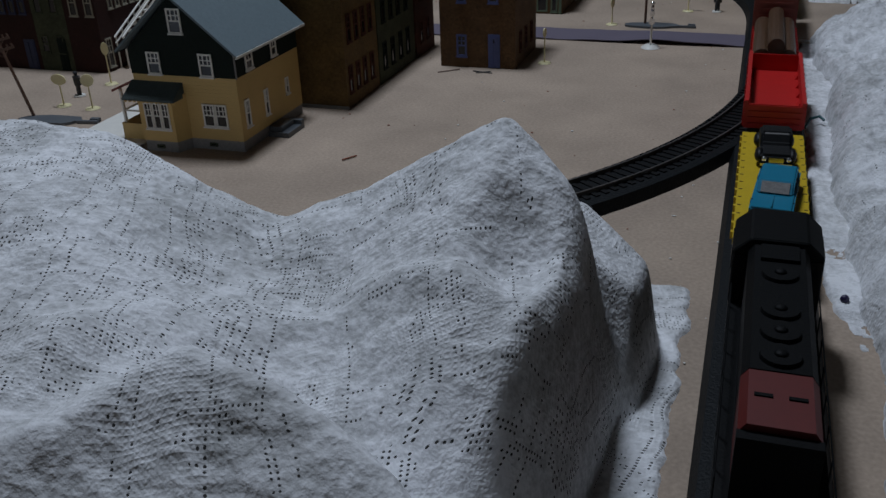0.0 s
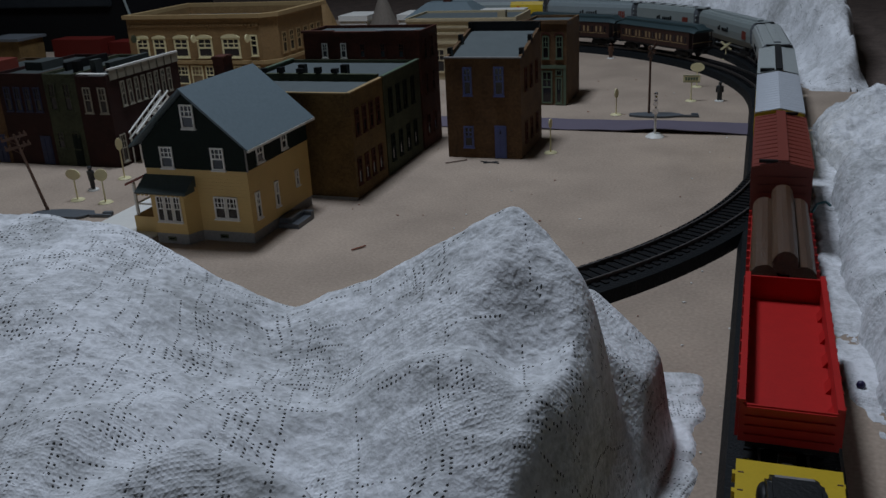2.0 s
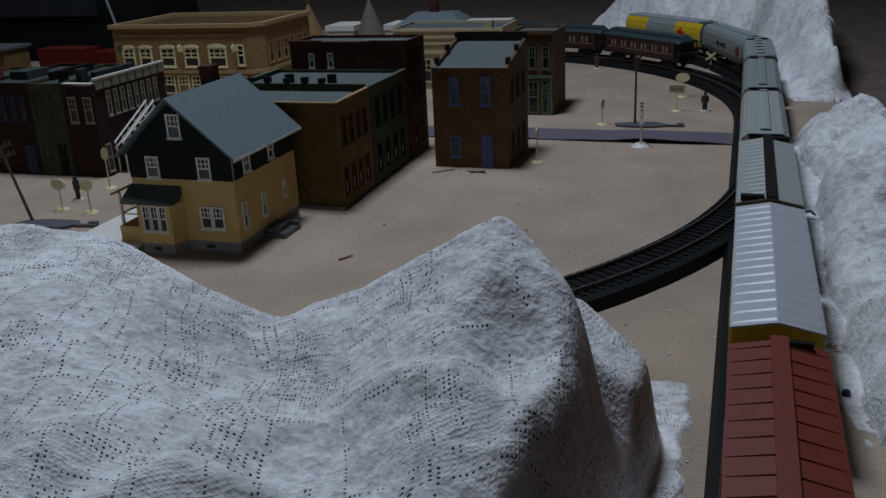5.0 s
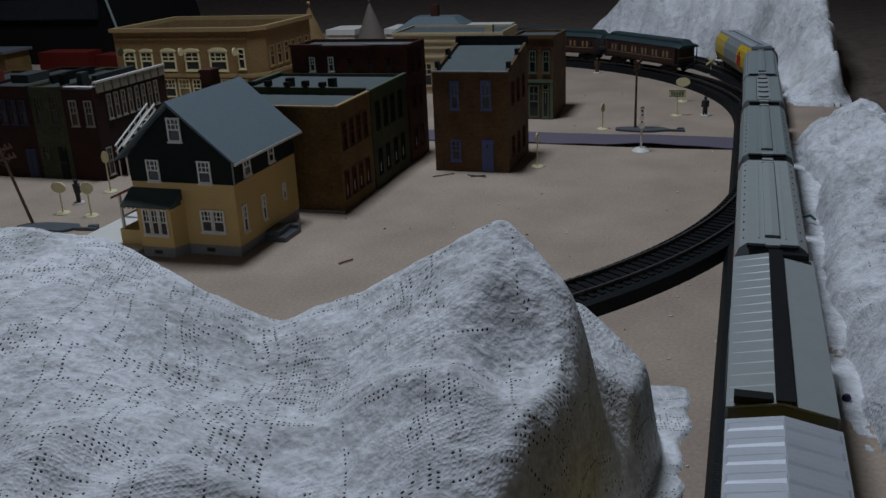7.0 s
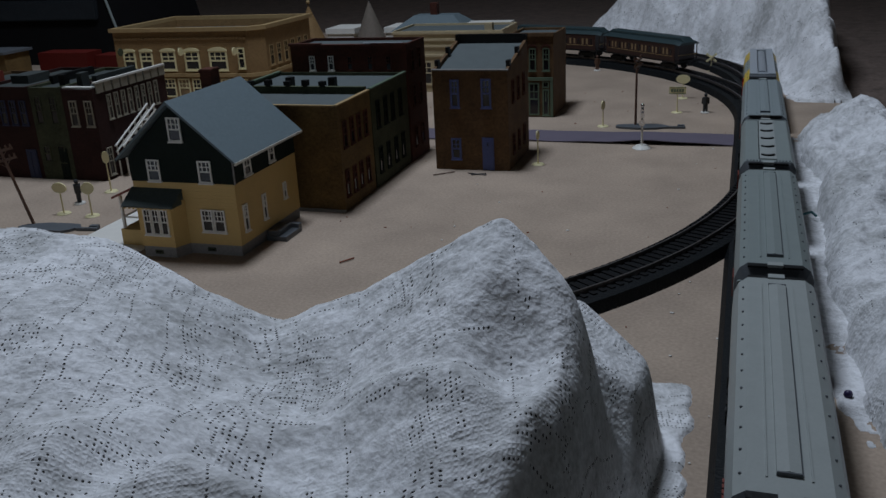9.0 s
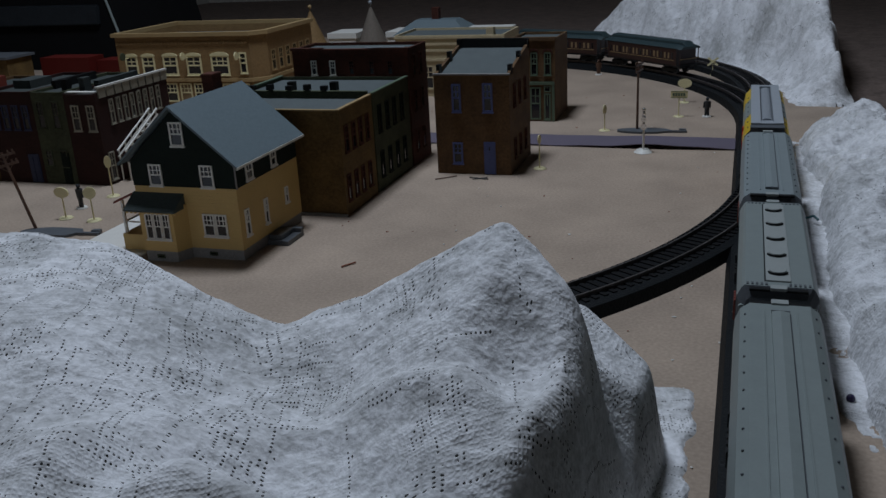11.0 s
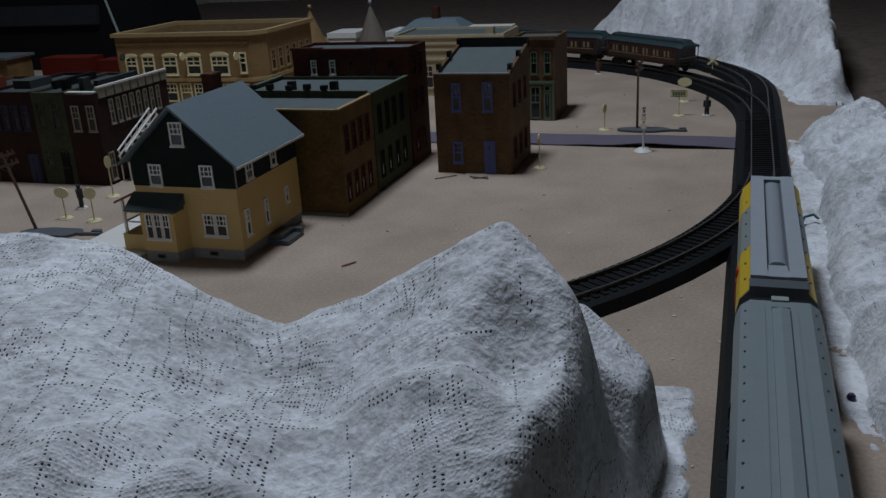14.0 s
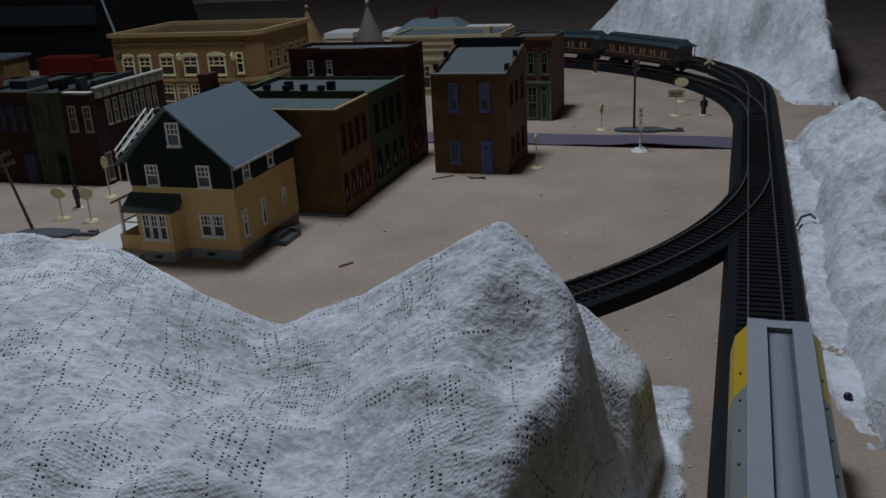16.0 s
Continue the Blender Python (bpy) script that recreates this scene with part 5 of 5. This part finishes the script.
def toy_auto(label, paint, vintage):
    t = thing("toy_car", label, "car", group="autos on the flatcar")
    L, w = (0.044, 0.0083) if vintage else (0.054, 0.0100)
    bm = bmesh.new()
    h = L / 2
    if vintage:
        prof = [(-h, 0.003), (-h + 0.001, 0.0085), (-h * 0.35, 0.0100), (-h * 0.18, 0.0158), (h * 0.35, 0.0160), (h * 0.85, 0.0095), (h, 0.004)]
    else:
        prof = [(-h, 0.003), (-h, 0.0075), (-h * 0.30, 0.0085), (h * 0.95, 0.0085), (h, 0.0070), (h, 0.003)]
    prism(bm, [(a, b) for a, b in prof], -w, w, "x")
    bev(bm, 0.0014, 2)
    body = part("body", bm, paint, t, smooth=False)
    bm = bmesh.new()
    if vintage:
        prism(bm, [(-h * 0.33, 0.0105), (-h * 0.17, 0.0151), (-h * 0.15, 0.0151), (-h * 0.31, 0.0105)], -w * 0.75, w * 0.75, "x")
        prism(bm, [(h * 0.42, 0.0150), (h * 0.62, 0.0130), (h * 0.60, 0.0126), (h * 0.40, 0.0146)], -w * 0.7, w * 0.7, "x")
        part("windscreen", bm, STONE, t)
        for s in (-1, 1):
            bm = bmesh.new()
            ball(bm, (s * w * 1.02, -h * 0.58, 0.0055), 0.0042, 0.6, 1.5, 0.9)
            part("front_fender", bm, paint, t, smooth=True)
            bm = bmesh.new()
            ball(bm, (s * w * 1.02, h * 0.55, 0.0055), 0.0042, 0.6, 1.5, 0.9)
            part("rear_fender", bm, paint, t, smooth=True)
            bm = bmesh.new()
            ball(bm, (s * w * 0.75, -h - 0.0006, 0.0068), 0.0014)
            part("headlight", bm, CHROME, t, smooth=True)
        boxes("grille", CHROME, t, (-w * 0.45, w * 0.45, -h - 0.0008, -h + 0.0005, 0.0035, 0.0075))
    else:
        prism(bm, [(-h * 0.40, 0.0083), (-h * 0.18, 0.0132), (h * 0.72, 0.0132), (h * 0.94, 0.0083)], -w * 0.86, w * 0.86, "x")
        bev(bm, 0.0008, 2)
        part("cabin", bm, paint, t)
        bm = bmesh.new()
        prism(bm, [(-h * 0.375, 0.0090), (-h * 0.20, 0.0128), (-h * 0.215, 0.0132), (-h * 0.39, 0.0093)], -w * 0.66, w * 0.66, "x")
        part("windscreen", bm, STONE, t)
        for s in (-1, 1):
            boxes("side_window", GLASS, t, (min(s * w * 0.84, s * w * 0.88), max(s * w * 0.84, s * w * 0.88), -h * 0.05, h * 0.6, 0.0094, 0.0122))
        boxes("bonnet_line", BLUECAR, t, (-0.0003, 0.0003, -h * 0.95, -h * 0.36, 0.0080, 0.0086))
    boxes("bumper", CHROME, t, (-w * 0.98, w * 0.98, -h - 0.0016, -h - 0.0004, 0.0030, 0.0045), bevel=0.0003)
    for s in (-1, 1):
        for y in (-h * 0.58, h * 0.58):
            bm = bmesh.new()
            tube(bm, (s * w * 0.78, y, 0.0036), (s * w * 1.03, y, 0.0036), 0.0036, seg=14)
            part("wheel", bm, BLACK, t)
    return t


def locomotive(L):
    t = thing("diesel_locomotive", "black and red hood diesel locomotive with roof fans", "locomotive", group="freight train")
    h = L / 2
    for s in (-1, 1):
        wheelset(t, s * (h - 0.034))
    couplers(t, h)
    boxes("frame", LOCO, t, (-0.0165, 0.0165, -h, h, 0.0110, 0.0165), bevel=0.0005)
    boxes("fuel_tank", LOCO, t, (-0.013, 0.013, -0.022, 0.022, 0.004, 0.011), bevel=0.001)
    bm = bmesh.new()
    hood = [(-0.0112, 0.0165), (-0.0112, 0.0400), (-0.0090, 0.0432), (0.0090, 0.0432), (0.0112, 0.0400), (0.0112, 0.0165)]
    prism(bm, hood, -h + 0.040, h - 0.050)
    part("hood", bm, LOCO, t)
    bm = bmesh.new()
    prism(bm, [(u * 1.01, w - (0.0004 if w > 0.02 else 0)) for u, w in hood], -h + 0.012, -h + 0.040)
    part("nose", bm, LOCORED, t, "red painted hood end")
    boxes("nose_front", LOCO, t, (-0.0116, 0.0116, -h + 0.008, -h + 0.012, 0.0165, 0.0405), bevel=0.0006)
    for s in (-1, 1):
        boxes("number_board", LOCO, t, (s * 0.0048 - 0.0026, s * 0.0048 + 0.0026, -h + 0.026, -h + 0.0275, 0.0424, 0.0433), bevel=0.0002)
    bm = bmesh.new()
    cab = [(-0.0168, 0.0165), (-0.0168, 0.0395), (-0.0105, 0.0455), (0.0105, 0.0455), (0.0168, 0.0395), (0.0168, 0.0165)]
    prism(bm, cab, h - 0.050, h - 0.020)
    bev(bm, 0.0006, 1)
    part("cab", bm, LOCO, t)
    for s in (-1, 1):
        boxes("cab_window", GLASS, t, (min(s * 0.0168, s * 0.0172), max(s * 0.0168, s * 0.0172), h - 0.045, h - 0.026, 0.029, 0.038))
        boxes("front_window", GLASS, t, (min(s * 0.0120, s * 0.0160), max(s * 0.0120, s * 0.0160), h - 0.0506, h - 0.0500, 0.031, 0.038))
        bm = bmesh.new()
        for k in range(8):
            y = -h + 0.006 + k * (2 * h - 0.06) / 7
            tube(bm, (s * 0.0160, y, 0.0165), (s * 0.0160, y, 0.0270), 0.0003, seg=6)
        tube(bm, (s * 0.0160, -h + 0.006, 0.0270), (s * 0.0160, h - 0.054, 0.0270), 0.0003, seg=6)
        part("handrail", bm, LOCO, t)
    boxes("short_hood", LOCO, t, (-0.0105, 0.0105, h - 0.020, h - 0.004, 0.0165, 0.0330), bevel=0.0008)
    boxes("roof_hatch", LOCO, t, (-0.0068, 0.0068, h - 0.064, h - 0.052, 0.0432, 0.0446), bevel=0.0004)
    for k in range(4):
        y = -h + 0.048 + k * 0.0145 + (0.012 if k == 3 else 0.0)
        bm = bmesh.new()
        tube(bm, (0, y, 0.0430), (0, y, 0.0446), 0.0066, 0.0062, seg=20)
        f = part("roof_fan", bm, LOCO, t)
        bm = bmesh.new()
        ball(bm, (0, y, 0.0447), 0.0022, 1, 1, 0.5)
        part("fan_hub", bm, LOCO, f, smooth=True)
    return t


def coach(label, L):
    t, h = car("passenger_coach", label, "train car", L)
    t["group"] = "passenger coaches"
    w = 0.0170
    boxes("body", COACH, t, (-w, w, -h + 0.008, h - 0.008, 0.0115, 0.0340), bevel=0.0003)
    boxes("platform", BLACK, t, (-w, w, -h, h, 0.0105, 0.0130))
    prof = [(-w - 0.001, 0.0342), (-0.0130, 0.0374), (-0.0085, 0.0383), (-0.0085, 0.0412), (-0.0050, 0.0426), (0.0050, 0.0426), (0.0085, 0.0412), (0.0085, 0.0383), (0.0130, 0.0374), (w + 0.001, 0.0342)]
    bm = bmesh.new()
    prism(bm, prof, -h + 0.007, h - 0.007)
    part("clerestory_roof", bm, COACHROOF, t)
    for s in (-1, 1):
        bm = bmesh.new()
        a, b = s * (h - 0.007), s * (h + 0.001)
        A = [bm.verts.new((u, a, z)) for u, z in prof]
        B = [bm.verts.new((u * 0.97, b, min(z, 0.0372) - 0.0012)) for u, z in prof]
        bm.faces.new(A)
        bm.faces.new(B)
        for i in range(len(prof)):
            bm.faces.new((A[i], A[(i + 1) % len(prof)], B[(i + 1) % len(prof)], B[i]))
        bmesh.ops.recalc_face_normals(bm, faces=bm.faces[:])
        part("roof_end", bm, COACHROOF, t)
        for x in (-w + 0.001, w - 0.002):
            boxes("platform_post", COACH, t, (x, x + 0.0009, s * (h - 0.002) - 0.0005, s * (h - 0.002) + 0.0005, 0.0130, 0.0345))
        boxes("end_rail", BUFF, t, (-w + 0.001, w - 0.001, s * (h - 0.001) - 0.0004, s * (h - 0.001) + 0.0004, 0.0200, 0.0208))
    n = 19
    for s in (-1, 1):
        for k in range(n):
            y = -h + 0.015 + k * (2 * h - 0.030) / (n - 1)
            x = s * w
            boxes("coach_window", WARM if (k * 7 + (s > 0)) % 3 else GLASS, t, (min(x, x + s * 0.0003), max(x, x + s * 0.0003), y - 0.0014, y + 0.0014, 0.0205, 0.0282))
        boxes("letter_board", BUFF, t, (min(s * w, s * (w + 0.0002)), max(s * w, s * (w + 0.0002)), -h + 0.012, h - 0.012, 0.0185, 0.0190))
    return t


def path_pose(path, s, half):
    """A car on the rails: it sits on the chord between its two trucks."""
    a, b = path(s - (half - 0.026))[0], path(s + (half - 0.026))[0]
    d = b - a
    m = (a + b) / 2
    return pose(m.x, m.y, RAIL_TOP, 0, 0, math.degrees(math.atan2(d.y, d.x)) - 90)


# how far the train has come, in metres, at each time
COME = ((0.0, 0.0), (1.5, 0.199), (3.5, 0.454), (5.25, 0.668), (7.0, 0.866), (9.0, 1.080), (12.5, 1.443), (14.5, 1.662), (16.0, 1.821))


def come(t):
    ts, ds = [c[0] for c in COME], [c[1] for c in COME]
    n = len(ts)
    slope = [(ds[i + 1] - ds[i]) / (ts[i + 1] - ts[i]) for i in range(n - 1)]
    tan = [slope[0]] + [(slope[i] + slope[i - 1]) / 2 for i in range(1, n - 1)] + [slope[-1]]
    i = max(0, min(n - 2, sum(1 for x in ts[1:] if x <= t)))
    w = ts[i + 1] - ts[i]
    u = (t - ts[i]) / w
    return (2 * u**3 - 3 * u**2 + 1) * ds[i] + (u**3 - 2 * u**2 + u) * w * tan[i] + (3 * u**2 - 2 * u**3) * ds[i + 1] + (u**3 - u**2) * w * tan[i + 1]


# near and far end of every car along the line at the start
TRAIN = [
    (locomotive(0.178), 0.206, 0.384),
    (flatcar("yellow flatcar carrying two toy autos", 0.152), 0.398, 0.550),
    (gondola("empty bright red open gondola", 0.124), 0.566, 0.690),
    (log_flat("red log car loaded with three logs", 0.118), 0.702, 0.820),
    (boxcar("oxide red boxcar with ribbed roof and roof walk", 0.137, REDB, REDB, "brown"), 0.829, 0.966),
    (boxcar("yellow boxcar with shiny silver ribbed roof", 0.158, YELLOW, SILVER, "silver"), 0.982, 1.140),
    (boxcar("grey boxcar with black roof walk", 0.146, GREY, PGREY, "stripe"), 1.150, 1.296),
    (hopper("pale grey covered hopper with long hatch", 0.172, False, PGREY), 1.306, 1.478),
    (hopper("grey covered hopper with long hatch", 0.172, False, GREY), 1.488, 1.660),
    (hopper("grey covered hopper with five round hatches", 0.134, True, GREY), 1.671, 1.805),
    (hopper("blue-grey covered hopper with long hatch", 0.168, False, BGREY), 1.815, 1.983),
    (yellow_car("yellow and grey hopper car at the tail of the train", 0.174), 1.995, 2.169),
]
CARGO = [
    (toy_auto("shiny black vintage toy sedan on the flatcar", BLACK, True), 1, pose(0.0005, 0.036, 0.0151, 0, 0, 2)),
    (toy_auto("teal blue toy sedan set askew on the flatcar", BLUECAR, False), 1, pose(0.0010, -0.030, 0.0151, 0, 0, -5)),
    (log_piece(0.112, 0.0066), 3, pose(-0.0092, 0.0, 0.0211)),
    (log_piece(0.112, 0.0065), 3, pose(0.0092, 0.001, 0.0210)),
    (log_piece(0.114, 0.0062), 3, pose(0.0004, -0.001, 0.0298)),
]

# coaches waiting on the inner curve
c = coach("dark red-brown passenger coach with blue-grey clerestory roof", 0.157)
c.matrix_basis = path_pose(inner_path, 0.368, 0.0785)
c2 = copy_thing(c, path_pose(inner_path, 0.536, 0.0785))
copy_thing(c, path_pose(inner_path, 0.704, 0.0785))


# ---- small things on the board ----
def disc_base(t, r=0.006, material=None):
    bm = bmesh.new()
    tube(bm, (0, 0, 0.0003), (0, 0, 0.0012), r, r * 0.85, seg=16)
    part("base", bm, material or IVORY, t)


def post(t, h, r=0.0007, material=None):
    bm = bmesh.new()
    tube(bm, (0, 0, 0.001), (0, 0, h), r, r * 0.8, seg=8)
    part("post", bm, material or IVORY, t)


def disc_sign(x, y, h, rx, rz, turn=0, label="ivory plastic disc sign on a post"):
    t = thing("disc_sign", label, "sign", group="ivory signs", at=pose(x, y, 0, 0, 0, turn))
    disc_base(t)
    post(t, h)
    bm = bmesh.new()
    tube(bm, (0, -0.0006, 0), (0, 0.0006, 0), 1.0, seg=20)
    for v in bm.verts:
        v.co = Vector((v.co.x * rx, v.co.y, v.co.z * rz + h - rz * 0.3))
    part("disc", bm, IVORY, t)


def board_sign(x, y):
    t = thing("board_sign", "ivory and green station board sign on a post", "sign", group="ivory signs", at=pose(x, y, 0))
    disc_base(t)
    post(t, 0.027)
    b = boxes("board", IVORY, t, (-0.0090, 0.0090, -0.0006, 0.0006, 0.0205, 0.0285))
    for k in range(5):
        boxes("lettering_bar", GREENFRAME, b, (-0.0068 + k * 0.0028, -0.0048 + k * 0.0028, -0.0010, -0.0006, 0.0228, 0.0262))
    boxes("board_rim", GREENFRAME, b, (-0.0088, 0.0088, -0.0009, -0.0006, 0.0278, 0.0283), (-0.0088, 0.0088, -0.0009, -0.0006, 0.0207, 0.0212))


def crossing_sign(x, y):
    t = thing("crossing_sign", "ivory crossbuck crossing sign beside the track", "sign", group="ivory signs", at=pose(x, y, 0))
    disc_base(t, 0.004)
    post(t, 0.021)
    for a in (38, -38):
        bm = bmesh.new()
        box(bm, -0.0085, 0.0085, -0.0005, 0.0005, -0.0013, 0.0013)
        o = part("blade", bm, IVORY, t)
        o.matrix_basis = pose(0, -0.0008 if a > 0 else -0.0018, 0.0185, 0, a, 0)


def signal(x, y):
    t = thing("crossing_signal", "white crossing signal with bright lamp heads on a round base", "signal", at=pose(x, y, 0))
    bm = bmesh.new()
    tube(bm, (0, 0, 0.0003), (0, 0, 0.0030), 0.0088, 0.0055, seg=18)
    part("base", bm, WHITE, t)
    post(t, 0.034, 0.0011, WHITE)
    for z, r in ((0.0245, 0.0030), (0.0315, 0.0024)):
        bm = bmesh.new()
        tube(bm, (0, -0.0022, z), (0, 0.0016, z), r, r * 0.8, seg=14)
        part("lamp_head", bm, CHROME, t)
    bm = bmesh.new()
    tube(bm, (0, 0, 0.034), (0, 0, 0.0405), 0.0016, 0.0010, seg=10)
    ball(bm, (0, 0, 0.0405), 0.0018)
    part("finial", bm, CHROME, t, smooth=True)


def utility_pole(x, y, h, lean, arms, turn=0):
    t = thing("utility_pole", "dark brown model utility pole with crossarms", "pole", group="utility poles", at=pose(x, y, 0, 0, lean, turn))
    bm = bmesh.new()
    tube(bm, (0, 0, 0), (0, 0, h), 0.0014, 0.0010, seg=10)
    part("pole", bm, BROWN, t)
    for z in arms:
        arm = boxes("crossarm", BROWN, t, (-0.0115, 0.0115, -0.0018, -0.0008, z - 0.001, z + 0.001), bevel=0.0002)
        for k in (-0.0105, -0.0065, 0.0065, 0.0105):
            bm = bmesh.new()
            tube(bm, (k, -0.0013, z + 0.001), (k, -0.0013, z + 0.0032), 0.0007, seg=8)
            part("insulator", bm, BROWN, arm)
        bm = bmesh.new()
        tube(bm, (-0.006, -0.0012, z - 0.0005), (0, -0.0012, z - 0.0055), 0.0003, seg=6)
        tube(bm, (0.006, -0.0012, z - 0.0005), (0, -0.0012, z - 0.0055), 0.0003, seg=6)
        part("brace", bm, BROWN, arm)
    return t


def base_plate(x, y, turn, label):
    t = thing("pole_base", label, "base", at=pose(x, y, 0, 0, 0, turn))
    bm = bmesh.new()
    pts = []
    for i in range(18):
        a = 2 * math.pi * i / 18
        k = 1 + 0.22 * noise.noise(Vector((math.cos(a) * 2, math.sin(a) * 2, x * 9)))
        pts.append((0.027 * k * math.cos(a), 0.010 * k * math.sin(a)))
    prism(bm, pts, 0.0003, 0.0022, "z")
    part("slab", bm, DGREY, t)
    boxes("prong", DGREY, t, (0.024, 0.042, -0.004, -0.001, 0.0004, 0.0024), (0.034, 0.041, -0.001, 0.003, 0.0004, 0.0034))


def figure(x, y, turn, material):
    """A plain moulded standing figurine on a pale disc, one mesh."""
    bm = bmesh.new()
    for s in (-1, 1):
        tube(bm, (s * 0.0014, 0, 0.0014), (s * 0.0011, 0, 0.0100), 0.0012, 0.0015, seg=8)
        tube(bm, (s * 0.0030, 0, 0.0165), (s * 0.0034, 0.0006, 0.0098), 0.0010, 0.0008, seg=8)
    tube(bm, (0, 0, 0.0092), (0, 0, 0.0172), 0.0024, 0.0030, seg=10)
    ball(bm, (0, 0, 0.0192), 0.0017)
    tube(bm, (0, 0, 0.0200), (0, 0, 0.0212), 0.0021, 0.0014, seg=10)
    tube(bm, (0, 0, 0.0003), (0, 0, 0.0014), 0.0050, 0.0045, seg=14)
    ob = part("figurine", bm, material, None)
    ob.data.materials.append(WHITE)
    for p in ob.data.polygons:
        p.material_index = 1 if p.center.z < 0.00142 and (p.center.xy.length > 0.003 or p.normal.z > 0.9) else 0
    ob.matrix_basis = pose(x, y, 0, 0, 0, turn)
    tagged(ob, "small dark plastic standing figurine on a round base", "figurine", group="figurines")


board_sign(-0.0638, 1.010)
disc_sign(-0.0630, 1.090, 0.0245, 0.0080, 0.0052)
disc_sign(-0.1335, 0.935, 0.0240, 0.0028, 0.0048, 60)
disc_sign(-0.5218, 0.5766, 0.0235, 0.0070, 0.0045)
disc_sign(-0.4926, 0.5748, 0.0250, 0.0050, 0.0050, 30)
disc_sign(-0.1685, 0.776, 0.0285, 0.0022, 0.0040, 70)
disc_sign(-0.523, 0.640, 0.0330, 0.0030, 0.0055, 40)
crossing_sign(-0.0386, 1.285)
signal(-0.0845, 0.8465)
utility_pole(-0.1003, 0.9374, 0.070, 0, (0.0685, 0.0620), 78)
utility_pole(-0.5236, 0.5445, 0.0655, -14, (0.063, 0.0555), 10)
base_plate(-0.092, 0.933, 2, "dark grey broken base slab under a utility pole")
base_plate(-0.505, 0.540, 8, "dark grey irregular base slab beside a leaning pole")
figure(-0.0341, 1.0115, 10, PEWTER)
figure(-0.5277, 0.6038, -20, PEWTER)
figure(-0.1931, 1.290, 0, BROWN)


def twig(label, material, *pts, r=0.0005):
    bm = bmesh.new()
    for a, b in zip(pts, pts[1:]):
        tube(bm, (*a, r + 0.0003), (*b, r + 0.0003), r, seg=6)
    tagged(part("twig", bm, material, None), label, "twig", group="twigs")


twig("thin rust-red splinter lying on the board", TWIG, (-0.2462, 0.5113), (-0.2400, 0.5208), r=0.0006)
twig("thin brown splinter beside a brick building", BROWN, (-0.252, 0.728), (-0.236, 0.741))
twig("thin dark wire scrap in front of a door", BLACK, (-0.223, 0.738), (-0.213, 0.736), (-0.205, 0.734))
twig("thin dark wire scrap in front of a door", BLACK, (-0.219, 0.733), (-0.207, 0.739))

# crumbs of plaster and dirt
rng = random.Random(5)
bm = bmesh.new()
for k in range(70):
    x, y = rng.uniform(-0.42, -0.01), rng.uniform(0.36, 1.15)
    bmesh.ops.create_icosphere(bm, subdivisions=1, radius=rng.uniform(0.0003, 0.0008), matrix=Matrix.Translation((x, y, 0.0004)) @ Matrix.Diagonal((rng.uniform(0.7, 2), rng.uniform(0.7, 1.6), 0.6, 1)))
tagged(part("dark_crumbs", bm, TWIG, None), "scattered dark crumbs on the board", "crumbs", kind="stuff")
bm = bmesh.new()
for k in range(42):
    x, y = (rng.uniform(-0.25, -0.005), rng.uniform(0.3, 1.1)) if k % 3 else (rng.uniform(-0.03, 0.0), rng.uniform(0.3, 0.6))
    bmesh.ops.create_icosphere(bm, subdivisions=1, radius=rng.uniform(0.0003, 0.0011), matrix=Matrix.Translation((x, y, 0.0004)) @ Matrix.Diagonal((rng.uniform(0.7, 1.8), rng.uniform(0.7, 1.6), 0.5, 1)))
tagged(part("plaster_crumbs", bm, WHITE, None), "scattered white plaster crumbs on the board", "crumbs", kind="stuff")

# a bent blue-green wire clip and a dark purple bead on the plaster strip
t = thing("wire_clip", "bent dark blue-green wire clip on the plaster strip", "clip")
bm = bmesh.new()
pts = [(0.0435, 0.632, 0.0035), (0.0470, 0.645, 0.006), (0.0530, 0.650, 0.0065), (0.0560, 0.646, 0.005)]
for a, b in zip(pts, pts[1:]):
    tube(bm, a, b, 0.0009, seg=8)
part("wire", bm, mat("green_wire", (0.02, 0.10, 0.11), 0.5), t)
bm = bmesh.new()
ball(bm, (0.0540, 0.3905, 0.0042), 0.0020)
tagged(part("bead", bm, mat("purple_bead", (0.02, 0.012, 0.06), 0.4), None, smooth=True), "tiny dark purple bead on the plaster strip", "bead")


def motions():
    times = [k * 0.5 for k in range(33)]
    for ob, s0, s1 in TRAIN:
        half = (s1 - s0) / 2
        walk(ob, [(t, path_pose(main_path, (s0 + s1) / 2 - come(t), half)) for t in times])
    for ob, k, local in CARGO:
        _, s0, s1 = TRAIN[k]
        half = (s1 - s0) / 2
        walk(ob, [(t, path_pose(main_path, (s0 + s1) / 2 - come(t), half) @ local) for t in times])


motions()
